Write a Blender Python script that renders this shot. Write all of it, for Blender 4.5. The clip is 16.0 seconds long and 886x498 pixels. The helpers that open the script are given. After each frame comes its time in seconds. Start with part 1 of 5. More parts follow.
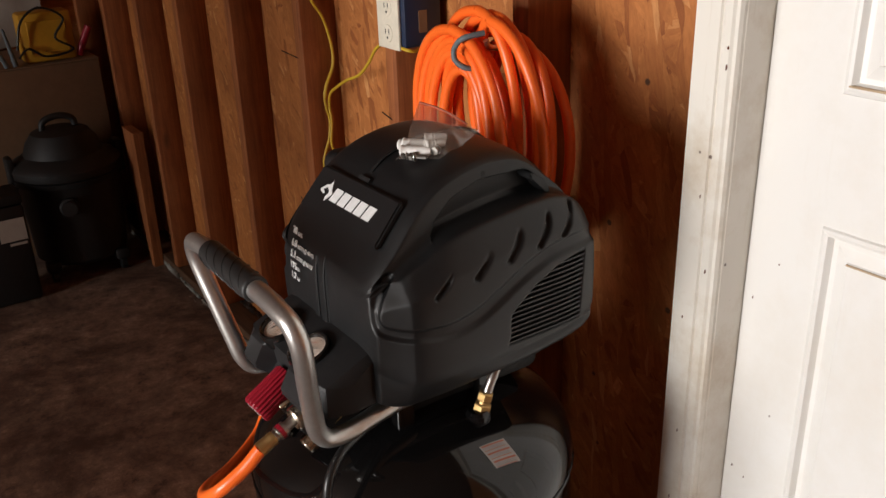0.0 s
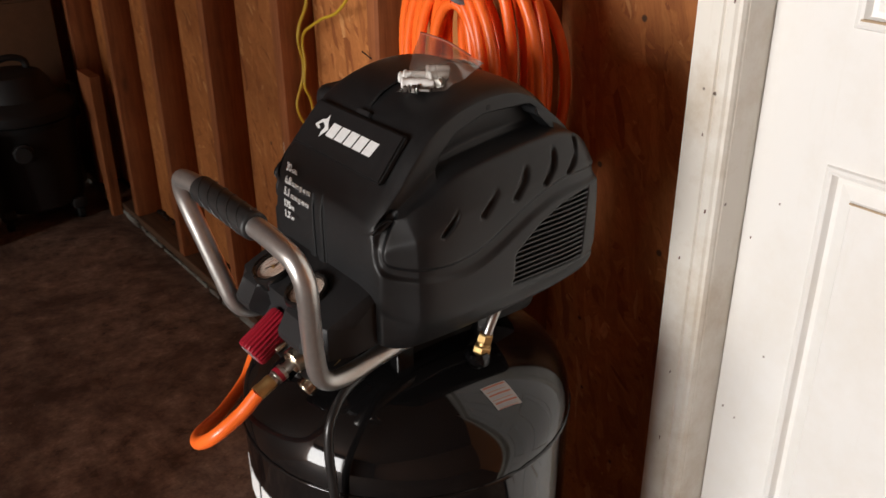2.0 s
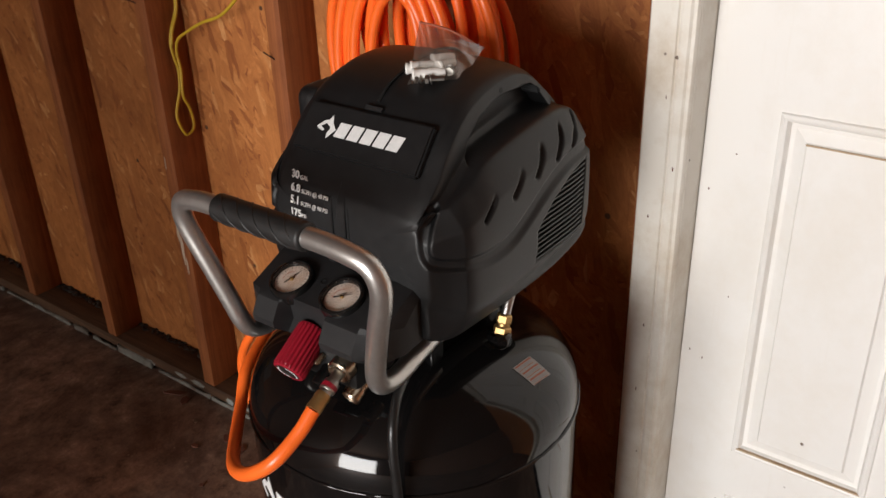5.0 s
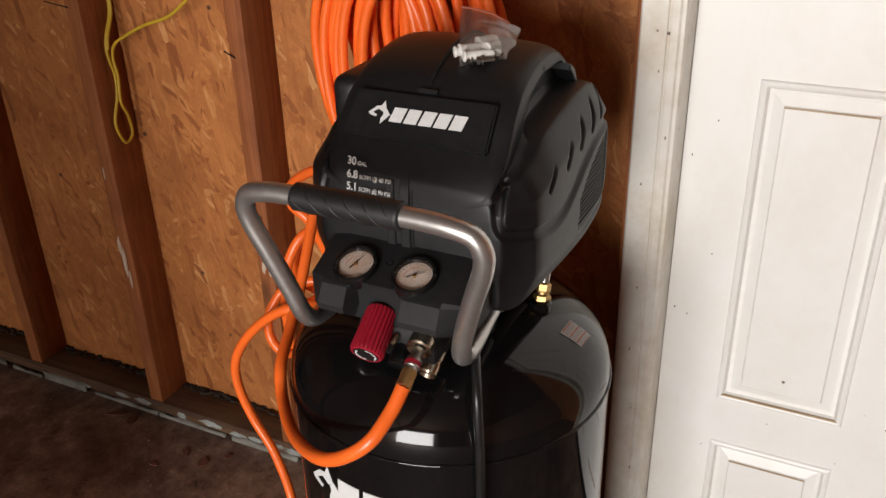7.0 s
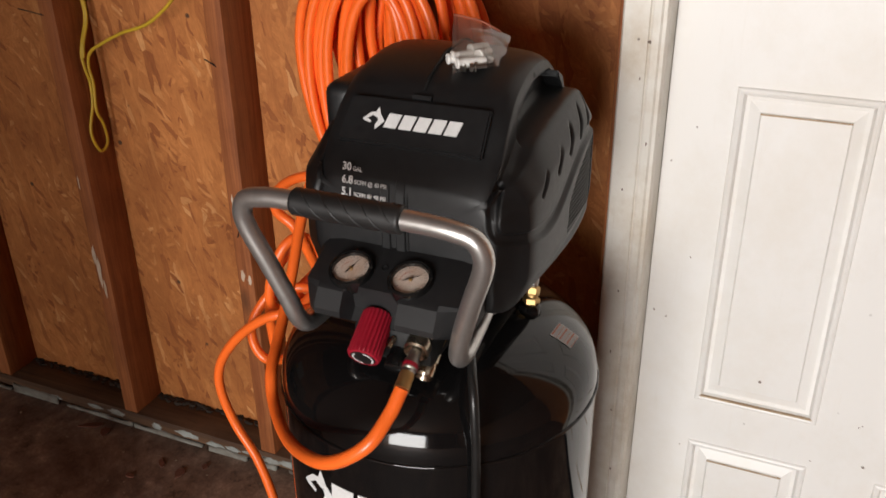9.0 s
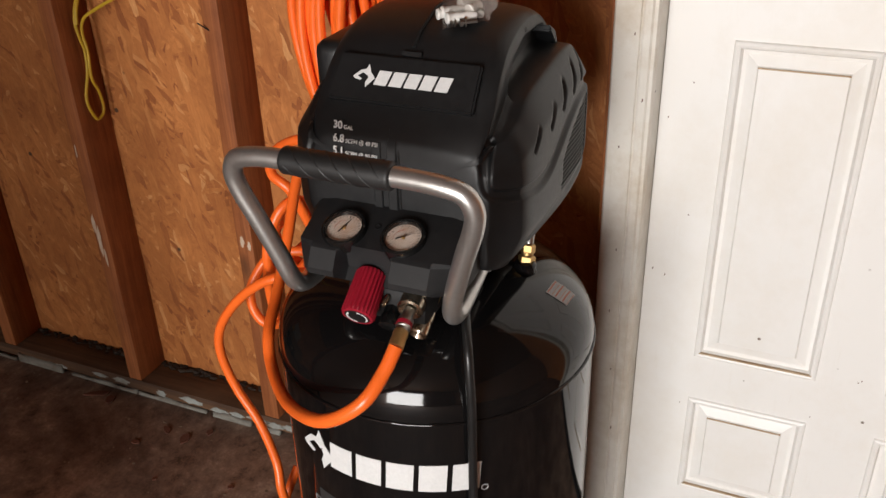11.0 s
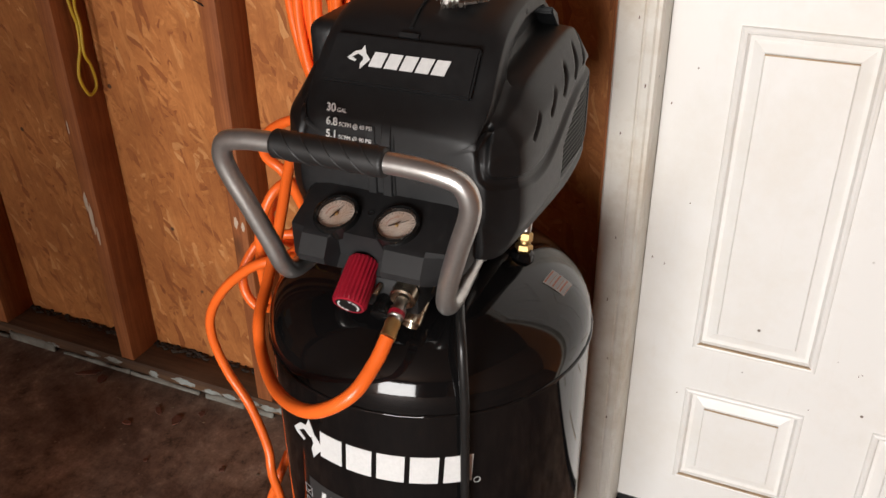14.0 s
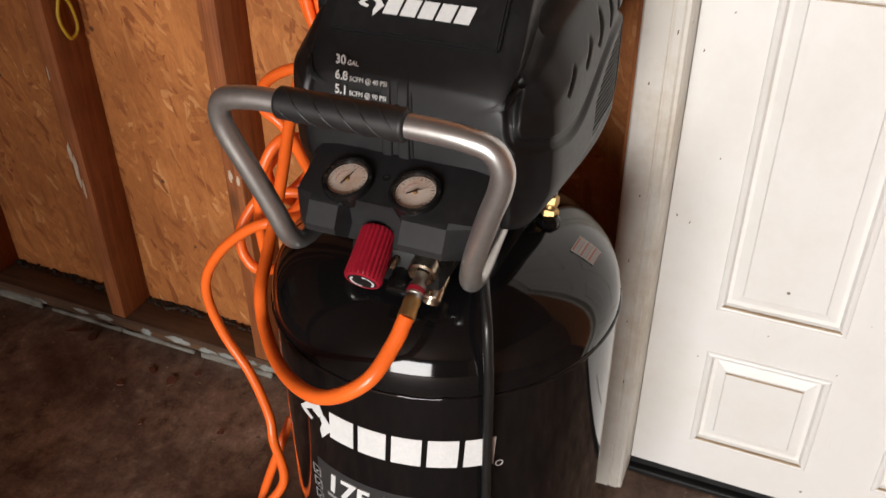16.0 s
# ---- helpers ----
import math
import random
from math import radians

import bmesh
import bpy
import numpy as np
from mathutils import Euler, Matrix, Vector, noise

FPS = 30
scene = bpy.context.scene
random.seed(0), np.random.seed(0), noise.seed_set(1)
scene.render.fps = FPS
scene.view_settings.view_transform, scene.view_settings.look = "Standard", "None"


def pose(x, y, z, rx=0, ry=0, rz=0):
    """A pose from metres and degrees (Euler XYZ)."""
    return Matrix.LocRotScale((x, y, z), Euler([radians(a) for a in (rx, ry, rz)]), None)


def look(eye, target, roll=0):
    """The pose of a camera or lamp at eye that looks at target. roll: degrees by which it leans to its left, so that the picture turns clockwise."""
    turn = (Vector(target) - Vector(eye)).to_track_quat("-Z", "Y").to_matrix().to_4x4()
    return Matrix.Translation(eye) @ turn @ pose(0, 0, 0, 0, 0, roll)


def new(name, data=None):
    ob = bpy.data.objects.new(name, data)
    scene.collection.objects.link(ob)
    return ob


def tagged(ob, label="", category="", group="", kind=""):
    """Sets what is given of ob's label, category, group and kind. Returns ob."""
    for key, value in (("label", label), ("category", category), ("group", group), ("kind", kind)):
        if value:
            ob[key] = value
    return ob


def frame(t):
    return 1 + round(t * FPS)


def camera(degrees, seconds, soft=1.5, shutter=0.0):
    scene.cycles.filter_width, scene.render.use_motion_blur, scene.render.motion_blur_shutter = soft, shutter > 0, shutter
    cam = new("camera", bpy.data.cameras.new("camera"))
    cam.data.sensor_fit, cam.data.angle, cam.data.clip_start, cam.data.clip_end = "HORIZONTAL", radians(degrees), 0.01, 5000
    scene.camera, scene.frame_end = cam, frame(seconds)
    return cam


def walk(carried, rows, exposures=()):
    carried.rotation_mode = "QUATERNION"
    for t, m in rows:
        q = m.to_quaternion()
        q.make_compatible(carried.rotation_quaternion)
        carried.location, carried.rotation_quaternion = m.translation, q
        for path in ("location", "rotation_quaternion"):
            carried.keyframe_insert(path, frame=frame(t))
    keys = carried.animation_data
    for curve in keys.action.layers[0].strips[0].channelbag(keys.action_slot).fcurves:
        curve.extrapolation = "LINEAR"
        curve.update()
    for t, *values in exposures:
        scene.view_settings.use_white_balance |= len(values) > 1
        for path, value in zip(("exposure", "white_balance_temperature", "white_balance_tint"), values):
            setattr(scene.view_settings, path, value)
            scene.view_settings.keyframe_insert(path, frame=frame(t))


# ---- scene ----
cam = camera(52.7, 16.0, shutter=0.5)
METRES, EYE, TILT, LEAN, TURN = 0.86, 1.4, 0.0, 0.0, -34.2
ROWS = [
    (0.0, 0.0, 0.0, 0.0, -0.76, -23.53, 1.75),
    (0.5, -0.0122, 0.0009, 0.0025, -1.16, -23.23, 1.3),
    (1.0, -0.0153, 0.0006, 0.0028, -0.95, -22.93, 1.17),
    (1.5, -0.0247, 0.0024, -0.0304, -1.44, -25.69, 1.87),
    (2.0, -0.0654, 0.0281, -0.0334, -3.52, -26.54, 0.51),
    (2.5, -0.1281, 0.0596, -0.0277, -7.86, -25.97, 0.49),
    (3.0, -0.1998, 0.0828, -0.0368, -11.0, -26.31, 1.46),
    (3.5, -0.2403, 0.0922, -0.0318, -12.35, -25.78, 0.93),
    (4.0, -0.2614, 0.099, -0.0291, -13.16, -27.02, 0.01),
    (6.5, -0.5887, 0.113, -0.0338, -28.67, -26.89, 3.5),
    (7.0, -0.6406, 0.1517, -0.0326, -29.83, -27.63, 1.46),
    (7.5, -0.65, 0.1578, -0.0338, -31.5, -26.59, 1.33),
    (8.0, -0.6559, 0.1651, -0.0272, -31.77, -26.56, 0.63),
    (8.5, -0.6691, 0.1666, -0.0243, -31.68, -26.33, 1.01),
    (9.0, -0.6902, 0.1593, -0.031, -32.33, -27.04, 0.68),
    (9.5, -0.693, 0.1571, -0.0484, -32.4, -28.8, 1.38),
    (12.0, -0.6665, 0.1432, -0.0465, -32.42, -29.04, 1.68),
    (12.5, -0.6654, 0.1486, -0.0467, -32.59, -29.41, 1.35),
    (13.0, -0.6612, 0.1587, -0.0489, -32.29, -29.45, 1.45),
    (13.5, -0.6575, 0.1644, -0.0508, -31.97, -30.09, 1.04),
    (14.0, -0.6543, 0.1721, -0.0528, -31.96, -30.31, 0.84),
    (14.5, -0.655, 0.1787, -0.0523, -32.09, -30.33, 0.33),
    (15.0, -0.6604, 0.1778, -0.0578, -32.55, -30.7, 0.44),
    (15.5, -0.6621, 0.2173, -0.0635, -32.57, -31.58, 0.28),
    (16.0, -0.6269, 0.2889, -0.0779, -32.54, -34.22, 0.58),
]
walk(cam, [(t, pose(0, 0, EYE, TILT, LEAN, TURN) @ pose(METRES * x, METRES * y, METRES * z, 90 + pitch, roll, yaw)) for t, x, y, z, yaw, pitch, roll in ROWS],
     exposures=[(0.0, 0.08), (4.0, 0.02), (6.5, -0.06), (9.5, -0.08), (12.0, 0.03), (16.0, 0.06)])

# ---- world and light ----
world = bpy.data.worlds.new("overcast_sky")
scene.world = world
world.use_nodes = True
wn = world.node_tree
sky = wn.nodes.new("ShaderNodeTexSky")
sky.sky_type, sky.sun_disc = "NISHITA", False
sky.sun_elevation, sky.sun_rotation = radians(38), radians(250)
wn.links.new(sky.outputs["Color"], wn.nodes["Background"].inputs["Color"])
wn.nodes["Background"].inputs["Strength"].default_value = 0.08

DOORWAY_Y0, DOORWAY_Y1, DOORWAY_X, DOORWAY_H = -0.45, 2.25, -4.3, 2.1
lamp = bpy.data.lights.new("garage_doorway_daylight", "AREA")
lamp.shape, lamp.size, lamp.size_y = "RECTANGLE", DOORWAY_Y1 - DOORWAY_Y0 - 0.1, DOORWAY_H - 0.15
lamp.energy, lamp.color = 354, (1.0, 0.975, 0.952)
day = new("garage_doorway_daylight", lamp)
day.matrix_world = look((DOORWAY_X - 0.05, (DOORWAY_Y0 + DOORWAY_Y1) / 2, DOORWAY_H / 2 + 0.05), (0, (DOORWAY_Y0 + DOORWAY_Y1) / 2, DOORWAY_H / 2 + 0.05))


# ---- materials ----
def material(name):
    m = bpy.data.materials.new(name)
    m.use_nodes = True
    t = m.node_tree
    return m, t, t.nodes["Principled BSDF"]


def node(t, kind, **values):
    n = t.nodes.new(kind)
    for k, v in values.items():
        n.inputs[k.replace("_", " ")].default_value = v
    return n


def coords(t, scale=(1, 1, 1), turn=(0, 0, 0), jitter=False, space="Object"):
    tc = t.nodes.new("ShaderNodeTexCoord")
    mp = node(t, "ShaderNodeMapping", Scale=scale, Rotation=[radians(a) for a in turn])
    t.links.new(tc.outputs[space], mp.inputs["Vector"])
    if jitter:
        info = t.nodes.new("ShaderNodeObjectInfo")
        mul = t.nodes.new("ShaderNodeVectorMath")
        mul.operation = "SCALE"
        mul.inputs[0].default_value = (37.0, 19.0, 53.0)
        t.links.new(info.outputs["Random"], mul.inputs["Scale"])
        t.links.new(mul.outputs[0], mp.inputs["Location"])
    return mp.outputs["Vector"]


def ramp(t, fac, stops):
    r = t.nodes.new("ShaderNodeValToRGB")
    while len(r.color_ramp.elements) < len(stops):
        r.color_ramp.elements.new(0.5)
    for e, (p, c) in zip(r.color_ramp.elements, stops):
        e.position = p
        e.color = (*c, 1) if len(c) == 3 else c
    t.links.new(fac, r.inputs["Fac"])
    return r.outputs["Color"]


def blend(t, fac, a, b, mode="MIX"):
    m = t.nodes.new("ShaderNodeMix")
    m.data_type, m.blend_type = "RGBA", mode
    for sock, v in ((m.inputs[0], fac), (m.inputs[6], a), (m.inputs[7], b)):
        if hasattr(v, "is_linked"):
            t.links.new(v, sock)
        else:
            sock.default_value = v if isinstance(v, (int, float)) else (*v, 1)
    return m.outputs[2]


def grain(t, vec, scale, detail=4.0, rough=0.6, distortion=0.0):
    n = node(t, "ShaderNodeTexNoise", Scale=scale, Detail=detail, Roughness=rough, Distortion=distortion)
    t.links.new(vec, n.inputs["Vector"])
    return n.outputs["Fac"]


def relief(t, bsdf, height, strength, distance):
    b = node(t, "ShaderNodeBump", Strength=strength, Distance=distance)
    t.links.new(height, b.inputs["Height"])
    t.links.new(b.outputs["Normal"], bsdf.inputs["Normal"])


def speckle_mat(name, base, second, scale=40.0, rough=0.5, rough2=None, metal=0.0, bump=0.1, dist=0.0006, spec=0.5, coat=0.0):
    """Two tones mixed by broad and fine noise, with fine relief."""
    m, t, b = material(name)
    v = coords(t)
    big, fine = grain(t, v, scale * 0.12, 5), grain(t, v, scale, 6, 0.7)
    c = blend(t, ramp(t, big, [(0.35, (0, 0, 0)), (0.7, (1, 1, 1))]), base, second)
    c = blend(t, 0.18, c, ramp(t, fine, [(0.3, (0.25, 0.25, 0.25)), (0.75, (1, 1, 1))]), "MULTIPLY")
    t.links.new(c, b.inputs["Base Color"])
    r2 = rough if rough2 is None else rough2
    t.links.new(ramp(t, big, [(0.3, (rough,) * 3), (0.75, (r2,) * 3)]), b.inputs["Roughness"])
    b.inputs["Metallic"].default_value, b.inputs["Specular IOR Level"].default_value = metal, spec
    b.inputs["Coat Weight"].default_value = coat
    b.inputs["Coat Roughness"].default_value = 0.03
    if bump:
        relief(t, b, fine, bump, dist)
    return m


def osb_mat(name):
    """Oriented strand board in the yz plane: layers of long flakes at several angles."""
    m, t, b = material(name)
    plane = coords(t, turn=(0, 0, 0), space="Object")
    warp = node(t, "ShaderNodeTexNoise", Scale=16.0, Detail=5.0)
    t.links.new(plane, warp.inputs["Vector"])
    colour, height = None, None
    for i, (angle, sx, sy) in enumerate(((18, 17, 96), (74, 24, 84), (-38, 15, 112), (128, 28, 78), (100, 13, 72))):
        mp = node(t, "ShaderNodeMapping", Scale=(1, sx, sy), Location=(i * 3.1, i * 7.7, i * 1.3))
        turn = node(t, "ShaderNodeMapping", Rotation=(radians(angle), 0, 0))
        off = t.nodes.new("ShaderNodeVectorMath")
        off.operation = "MULTIPLY_ADD"
        off.inputs[1].default_value = (0, 0.022, 0.022)
        t.links.new(warp.outputs["Color"], off.inputs[0])
        t.links.new(plane, off.inputs[2])
        t.links.new(off.outputs[0], turn.inputs["Vector"])
        t.links.new(turn.outputs["Vector"], mp.inputs["Vector"])
        cell = node(t, "ShaderNodeTexVoronoi", Randomness=1.0, Scale=1.0)
        t.links.new(mp.outputs["Vector"], cell.inputs["Vector"])
        sep = t.nodes.new("ShaderNodeSeparateColor")
        t.links.new(cell.outputs["Color"], sep.inputs["Color"])
        tone = ramp(t, sep.outputs[0], [(0.0, (0.30, 0.094, 0.024)), (0.12, (0.44, 0.160, 0.044)), (0.8, (0.53, 0.203, 0.058)), (0.94, (0.57, 0.232, 0.070)), (1.0, (0.68, 0.34, 0.130))])
        fibre = grain(t, mp.outputs["Vector"], 3.0, 6, 0.75)
        tone = blend(t, 0.65, tone, ramp(t, fibre, [(0.3, (0.55, 0.48, 0.42)), (0.65, (1, 1, 1))]), "MULTIPLY")
        edge = ramp(t, cell.outputs["Distance"], [(0.6, (1, 1, 1)), (1.0, (0.66, 0.55, 0.47))])
        tone = blend(t, 0.35, tone, edge, "MULTIPLY")
        if colour is None:
            colour, height = tone, sep.outputs[1]
        else:
            pick = ramp(t, sep.outputs[2], [(0.55, (0, 0, 0)), (0.62, (1, 1, 1))])
            colour = blend(t, pick, colour, tone)
            height = blend(t, pick, height, sep.outputs[1])
    stain = grain(t, plane, 3.2, 6, 0.65)
    colour = blend(t, 0.8, colour, ramp(t, stain, [(0.3, (0.56, 0.47, 0.40)), (0.58, (1.0, 0.98, 0.96))]), "MULTIPLY")
    dots = node(t, "ShaderNodeTexVoronoi", Scale=11.0)
    t.links.new(plane, dots.inputs["Vector"])
    colour = blend(t, ramp(t, dots.outputs["Distance"], [(0.045, (1, 1, 1)), (0.07, (0, 0, 0))]), colour, (0.075, 0.033, 0.014))
    t.links.new(colour, b.inputs["Base Color"])
    b.inputs["Roughness"].default_value, b.inputs["Specular IOR Level"].default_value = 0.62, 0.35
    relief(t, b, height, 0.6, 0.0014)
    return m


def lumber_mat(name, dark, light, along="z", knots=True, rough=0.7):
    """Softwood with long grain along one axis, knots and grey wear."""
    m, t, b = material(name)
    s = {"z": (26, 26, 1.3), "y": (26, 1.3, 26), "x": (1.3, 26, 26)}[along]
    v = coords(t, s, jitter=True)
    rings = grain(t, v, 1.6, 6, 0.65, 1.2)
    fine = grain(t, v, 9.0, 4, 0.7)
    c = ramp(t, rings, [(0.28, dark), (0.5, tuple((a + d) / 2 for a, d in zip(dark, light))), (0.72, light)])
    c = blend(t, 0.35, c, ramp(t, fine, [(0.3, (0.45, 0.4, 0.36)), (0.6, (1, 1, 1))]), "MULTIPLY")
    if knots:
        kv = coords(t, {"z": (9, 9, 3.4), "y": (9, 3.4, 9), "x": (3.4, 9, 9)}[along], jitter=True)
        k = node(t, "ShaderNodeTexVoronoi", Scale=1.0)
        t.links.new(kv, k.inputs["Vector"])
        c = blend(t, ramp(t, k.outputs["Distance"], [(0.08, (0.9, 0.9, 0.9)), (0.16, (0, 0, 0))]), c, (0.09, 0.035, 0.014))
    wear = grain(t, coords(t, jitter=True), 6.0, 6, 0.7)
    c = blend(t, 0.6, c, ramp(t, wear, [(0.32, (0.62, 0.55, 0.5)), (0.58, (1, 1, 1))]), "MULTIPLY")
    t.links.new(c, b.inputs["Base Color"])
    b.inputs["Roughness"].default_value, b.inputs["Specular IOR Level"].default_value = rough, 0.3
    relief(t, b, fine, 0.35, 0.0008)
    return m


def paint_mat(name, base, stain, amount=0.6, rough=0.42):
    """Old brushed gloss paint: grime clouds, fine scuffs, small dark specks."""
    m, t, b = material(name)
    v = coords(t)
    cloud = grain(t, v, 4.0, 7, 0.7)
    streak = grain(t, coords(t, (14, 14, 1.2)), 5.0, 5, 0.7)
    c = blend(t, ramp(t, cloud, [(0.48, (0, 0, 0)), (0.8, (amount,) * 3)]), base, stain)
    c = blend(t, ramp(t, streak, [(0.6, (0, 0, 0)), (0.85, (amount * 0.5,) * 3)]), c, stain)
    dots = node(t, "ShaderNodeTexVoronoi", Scale=19.0)
    t.links.new(v, dots.inputs["Vector"])
    gate = ramp(t, grain(t, v, 6.0, 1), [(0.52, (0, 0, 0)), (0.56, (1, 1, 1))])
    spot = blend(t, 1.0, ramp(t, dots.outputs["Distance"], [(0.04, (1, 1, 1)), (0.06, (0, 0, 0))]), gate, "MULTIPLY")
    c = blend(t, spot, c, (0.16, 0.12, 0.09))
    t.links.new(c, b.inputs["Base Color"])
    b.inputs["Roughness"].default_value = rough
    relief(t, b, grain(t, coords(t, (60, 60, 9)), 3.0, 3), 0.12, 0.0006)
    return m


OSB = osb_mat("strand_board")
STUD = lumber_mat("stud_lumber", (0.20, 0.058, 0.018), (0.40, 0.140, 0.046))
PLATE_WOOD = lumber_mat("plate_lumber", (0.055, 0.028, 0.016), (0.15, 0.080, 0.042), "y")
# unseen walls: toned darker than OSB to hold down bounced fill light
BARE_BOARD = speckle_mat("low_bounce_boards", (0.20, 0.085, 0.036), (0.14, 0.058, 0.025), 30, 0.8, bump=0.2)
GRIME = speckle_mat("brown_grime", (0.42, 0.29, 0.17), (0.55, 0.42, 0.28), 90, 0.8, bump=0.1)
FLAKE = speckle_mat("blue_grey_paint", (0.34, 0.36, 0.34), (0.15, 0.13, 0.10), 160, 0.7, bump=0.3)
SCUFF = speckle_mat("white_scuff", (0.62, 0.52, 0.42), (0.46, 0.30, 0.18), 160, 0.8, bump=0.2)
DIRT = speckle_mat("dark_dirt", (0.022, 0.014, 0.009), (0.040, 0.027, 0.017), 90, 0.95, bump=0.5, dist=0.003)
GRIT = speckle_mat("pale_grit", (0.22, 0.16, 0.11), (0.12, 0.08, 0.05), 200, 0.9, bump=0)
CHIP = speckle_mat("red_brown_chip", (0.16, 0.06, 0.035), (0.10, 0.035, 0.02), 90, 0.85, bump=0.2)
CEILING_WOOD = lumber_mat("ceiling_boards", (0.08, 0.036, 0.017), (0.16, 0.082, 0.042), "y", False)
DOOR_PAINT = paint_mat("door_white_paint", (0.81, 0.795, 0.765), (0.66, 0.59, 0.48), 0.42)
TRIM_PAINT = paint_mat("trim_white_paint", (0.77, 0.735, 0.665), (0.46, 0.345, 0.215), 0.95, 0.5)


def floor_mat():
    m, t, b = material("stained_concrete")
    v = coords(t)
    big, mid, fine = grain(t, v, 2.6, 8, 0.72, 0.6), grain(t, v, 14.0, 10, 0.8), grain(t, v, 160.0, 4, 0.7)
    c = ramp(t, mid, [(0.36, (0.055, 0.032, 0.021)), (0.45, (0.20, 0.125, 0.088)), (0.55, (0.31, 0.205, 0.150)), (0.66, (0.48, 0.35, 0.265))])
    c = blend(t, ramp(t, big, [(0.42, (0, 0, 0)), (0.62, (0.85, 0.85, 0.85))]), c, (0.060, 0.027, 0.018))
    c = blend(t, 0.5, c, ramp(t, fine, [(0.3, (0.5, 0.5, 0.5)), (0.7, (1, 1, 1))]), "MULTIPLY")
    chips = node(t, "ShaderNodeTexVoronoi", Scale=45.0)
    t.links.new(v, chips.inputs["Vector"])
    gate = ramp(t, grain(t, v, 8.0, 2), [(0.55, (0, 0, 0)), (0.62, (1, 1, 1))])
    c = blend(t, blend(t, 1.0, ramp(t, chips.outputs["Distance"], [(0.07, (1, 1, 1)), (0.1, (0, 0, 0))]), gate, "MULTIPLY"), c, (0.27, 0.21, 0.15))
    t.links.new(c, b.inputs["Base Color"])
    t.links.new(ramp(t, mid, [(0.3, (0.55,) * 3), (0.7, (0.85,) * 3)]), b.inputs["Roughness"])
    relief(t, b, mid, 0.4, 0.004)
    return m


CONCRETE = floor_mat()
MORTAR = speckle_mat("pale_mortar", (0.29, 0.29, 0.255), (0.09, 0.060, 0.040), 75, 0.9, bump=0.6, dist=0.003)
HOOD = speckle_mat("matte_black_plastic", (0.0080, 0.0083, 0.0090), (0.0115, 0.0118, 0.0124), 900, 0.40, 0.48, bump=0.22, dist=0.0003, spec=0.42)
DARK_PLASTIC = speckle_mat("black_recess_plastic", (0.008, 0.008, 0.0085), (0.012, 0.012, 0.012), 300, 0.55, bump=0.1, spec=0.3)
PANEL_PLASTIC = speckle_mat("charcoal_panel_plastic", (0.012, 0.012, 0.013), (0.016, 0.016, 0.0165), 900, 0.48, 0.55, bump=0.2, dist=0.0003, spec=0.4)
TANK_PAINT = speckle_mat("gloss_black_tank_enamel", (0.0045, 0.0045, 0.005), (0.006, 0.0055, 0.0055), 14, 0.045, 0.08, bump=0.010, dist=0.002, spec=0.42, coat=0.0)
ALU = speckle_mat("satin_silver_paint", (0.60, 0.59, 0.57), (0.52, 0.51, 0.49), 120, 0.30, 0.38, metal=0.88, bump=0.05)
STEEL = speckle_mat("brushed_steel", (0.50, 0.49, 0.46), (0.36, 0.34, 0.32), 90, 0.28, 0.42, metal=1.0, bump=0.1)
BRASS = speckle_mat("worn_brass", (0.68, 0.46, 0.20), (0.50, 0.32, 0.13), 80, 0.40, 0.52, metal=1.0, bump=0.1)
NICKEL = speckle_mat("nickel_plate", (0.62, 0.55, 0.44), (0.46, 0.38, 0.28), 90, 0.22, 0.34, metal=1.0, bump=0.08)
RUBBER = speckle_mat("black_rubber_grip", (0.012, 0.012, 0.012), (0.02, 0.02, 0.02), 200, 0.42, 0.55, bump=0.2, dist=0.0004, spec=0.5)
CORD_BLACK = speckle_mat("black_cord_jacket", (0.010, 0.010, 0.010), (0.015, 0.015, 0.015), 200, 0.35, bump=0.05, spec=0.5)
RED = speckle_mat("red_knob_plastic", (0.34, 0.010, 0.026), (0.28, 0.008, 0.021), 200, 0.42, bump=0.1, spec=0.35)
ORANGE = speckle_mat("orange_hose_rubber", (1.0, 0.172, 0.024), (0.98, 0.150, 0.019), 30, 0.27, 0.38, bump=0.05, dist=0.0005, spec=0.5)
BEZEL = speckle_mat("gloss_black_bezel", (0.006, 0.006, 0.006), (0.009, 0.009, 0.009), 60, 0.13, 0.2, bump=0.02, spec=0.5)
YELLOW = speckle_mat("yellow_cord_jacket", (0.62, 0.40, 0.025), (0.52, 0.33, 0.02), 60, 0.5, bump=0.05)
WHITE_INK = speckle_mat("white_print", (0.78, 0.78, 0.77), (0.72, 0.72, 0.71), 200, 0.5, bump=0)
PRINT_GREY = speckle_mat("dark_grey_print", (0.030, 0.030, 0.031), (0.036, 0.036, 0.036), 200, 0.45, bump=0)
GREY_INK = speckle_mat("grey_print", (0.30, 0.30, 0.30), (0.25, 0.25, 0.25), 200, 0.5, bump=0)
OUTLET_WHITE = speckle_mat("ivory_outlet_plastic", (0.72, 0.66, 0.54), (0.66, 0.60, 0.48), 60, 0.4, bump=0.03)
BOX_BLUE = speckle_mat("dark_blue_box_plastic", (0.012, 0.022, 0.055), (0.016, 0.028, 0.065), 60, 0.45, bump=0.05)
CARDBOARD = speckle_mat("brown_cardboard", (0.24, 0.135, 0.07), (0.19, 0.105, 0.055), 60, 0.85, bump=0.15)
VAC_BLACK = speckle_mat("dusty_black_plastic", (0.006, 0.005, 0.005), (0.012, 0.010, 0.009), 30, 0.5, 0.7, bump=0.1)
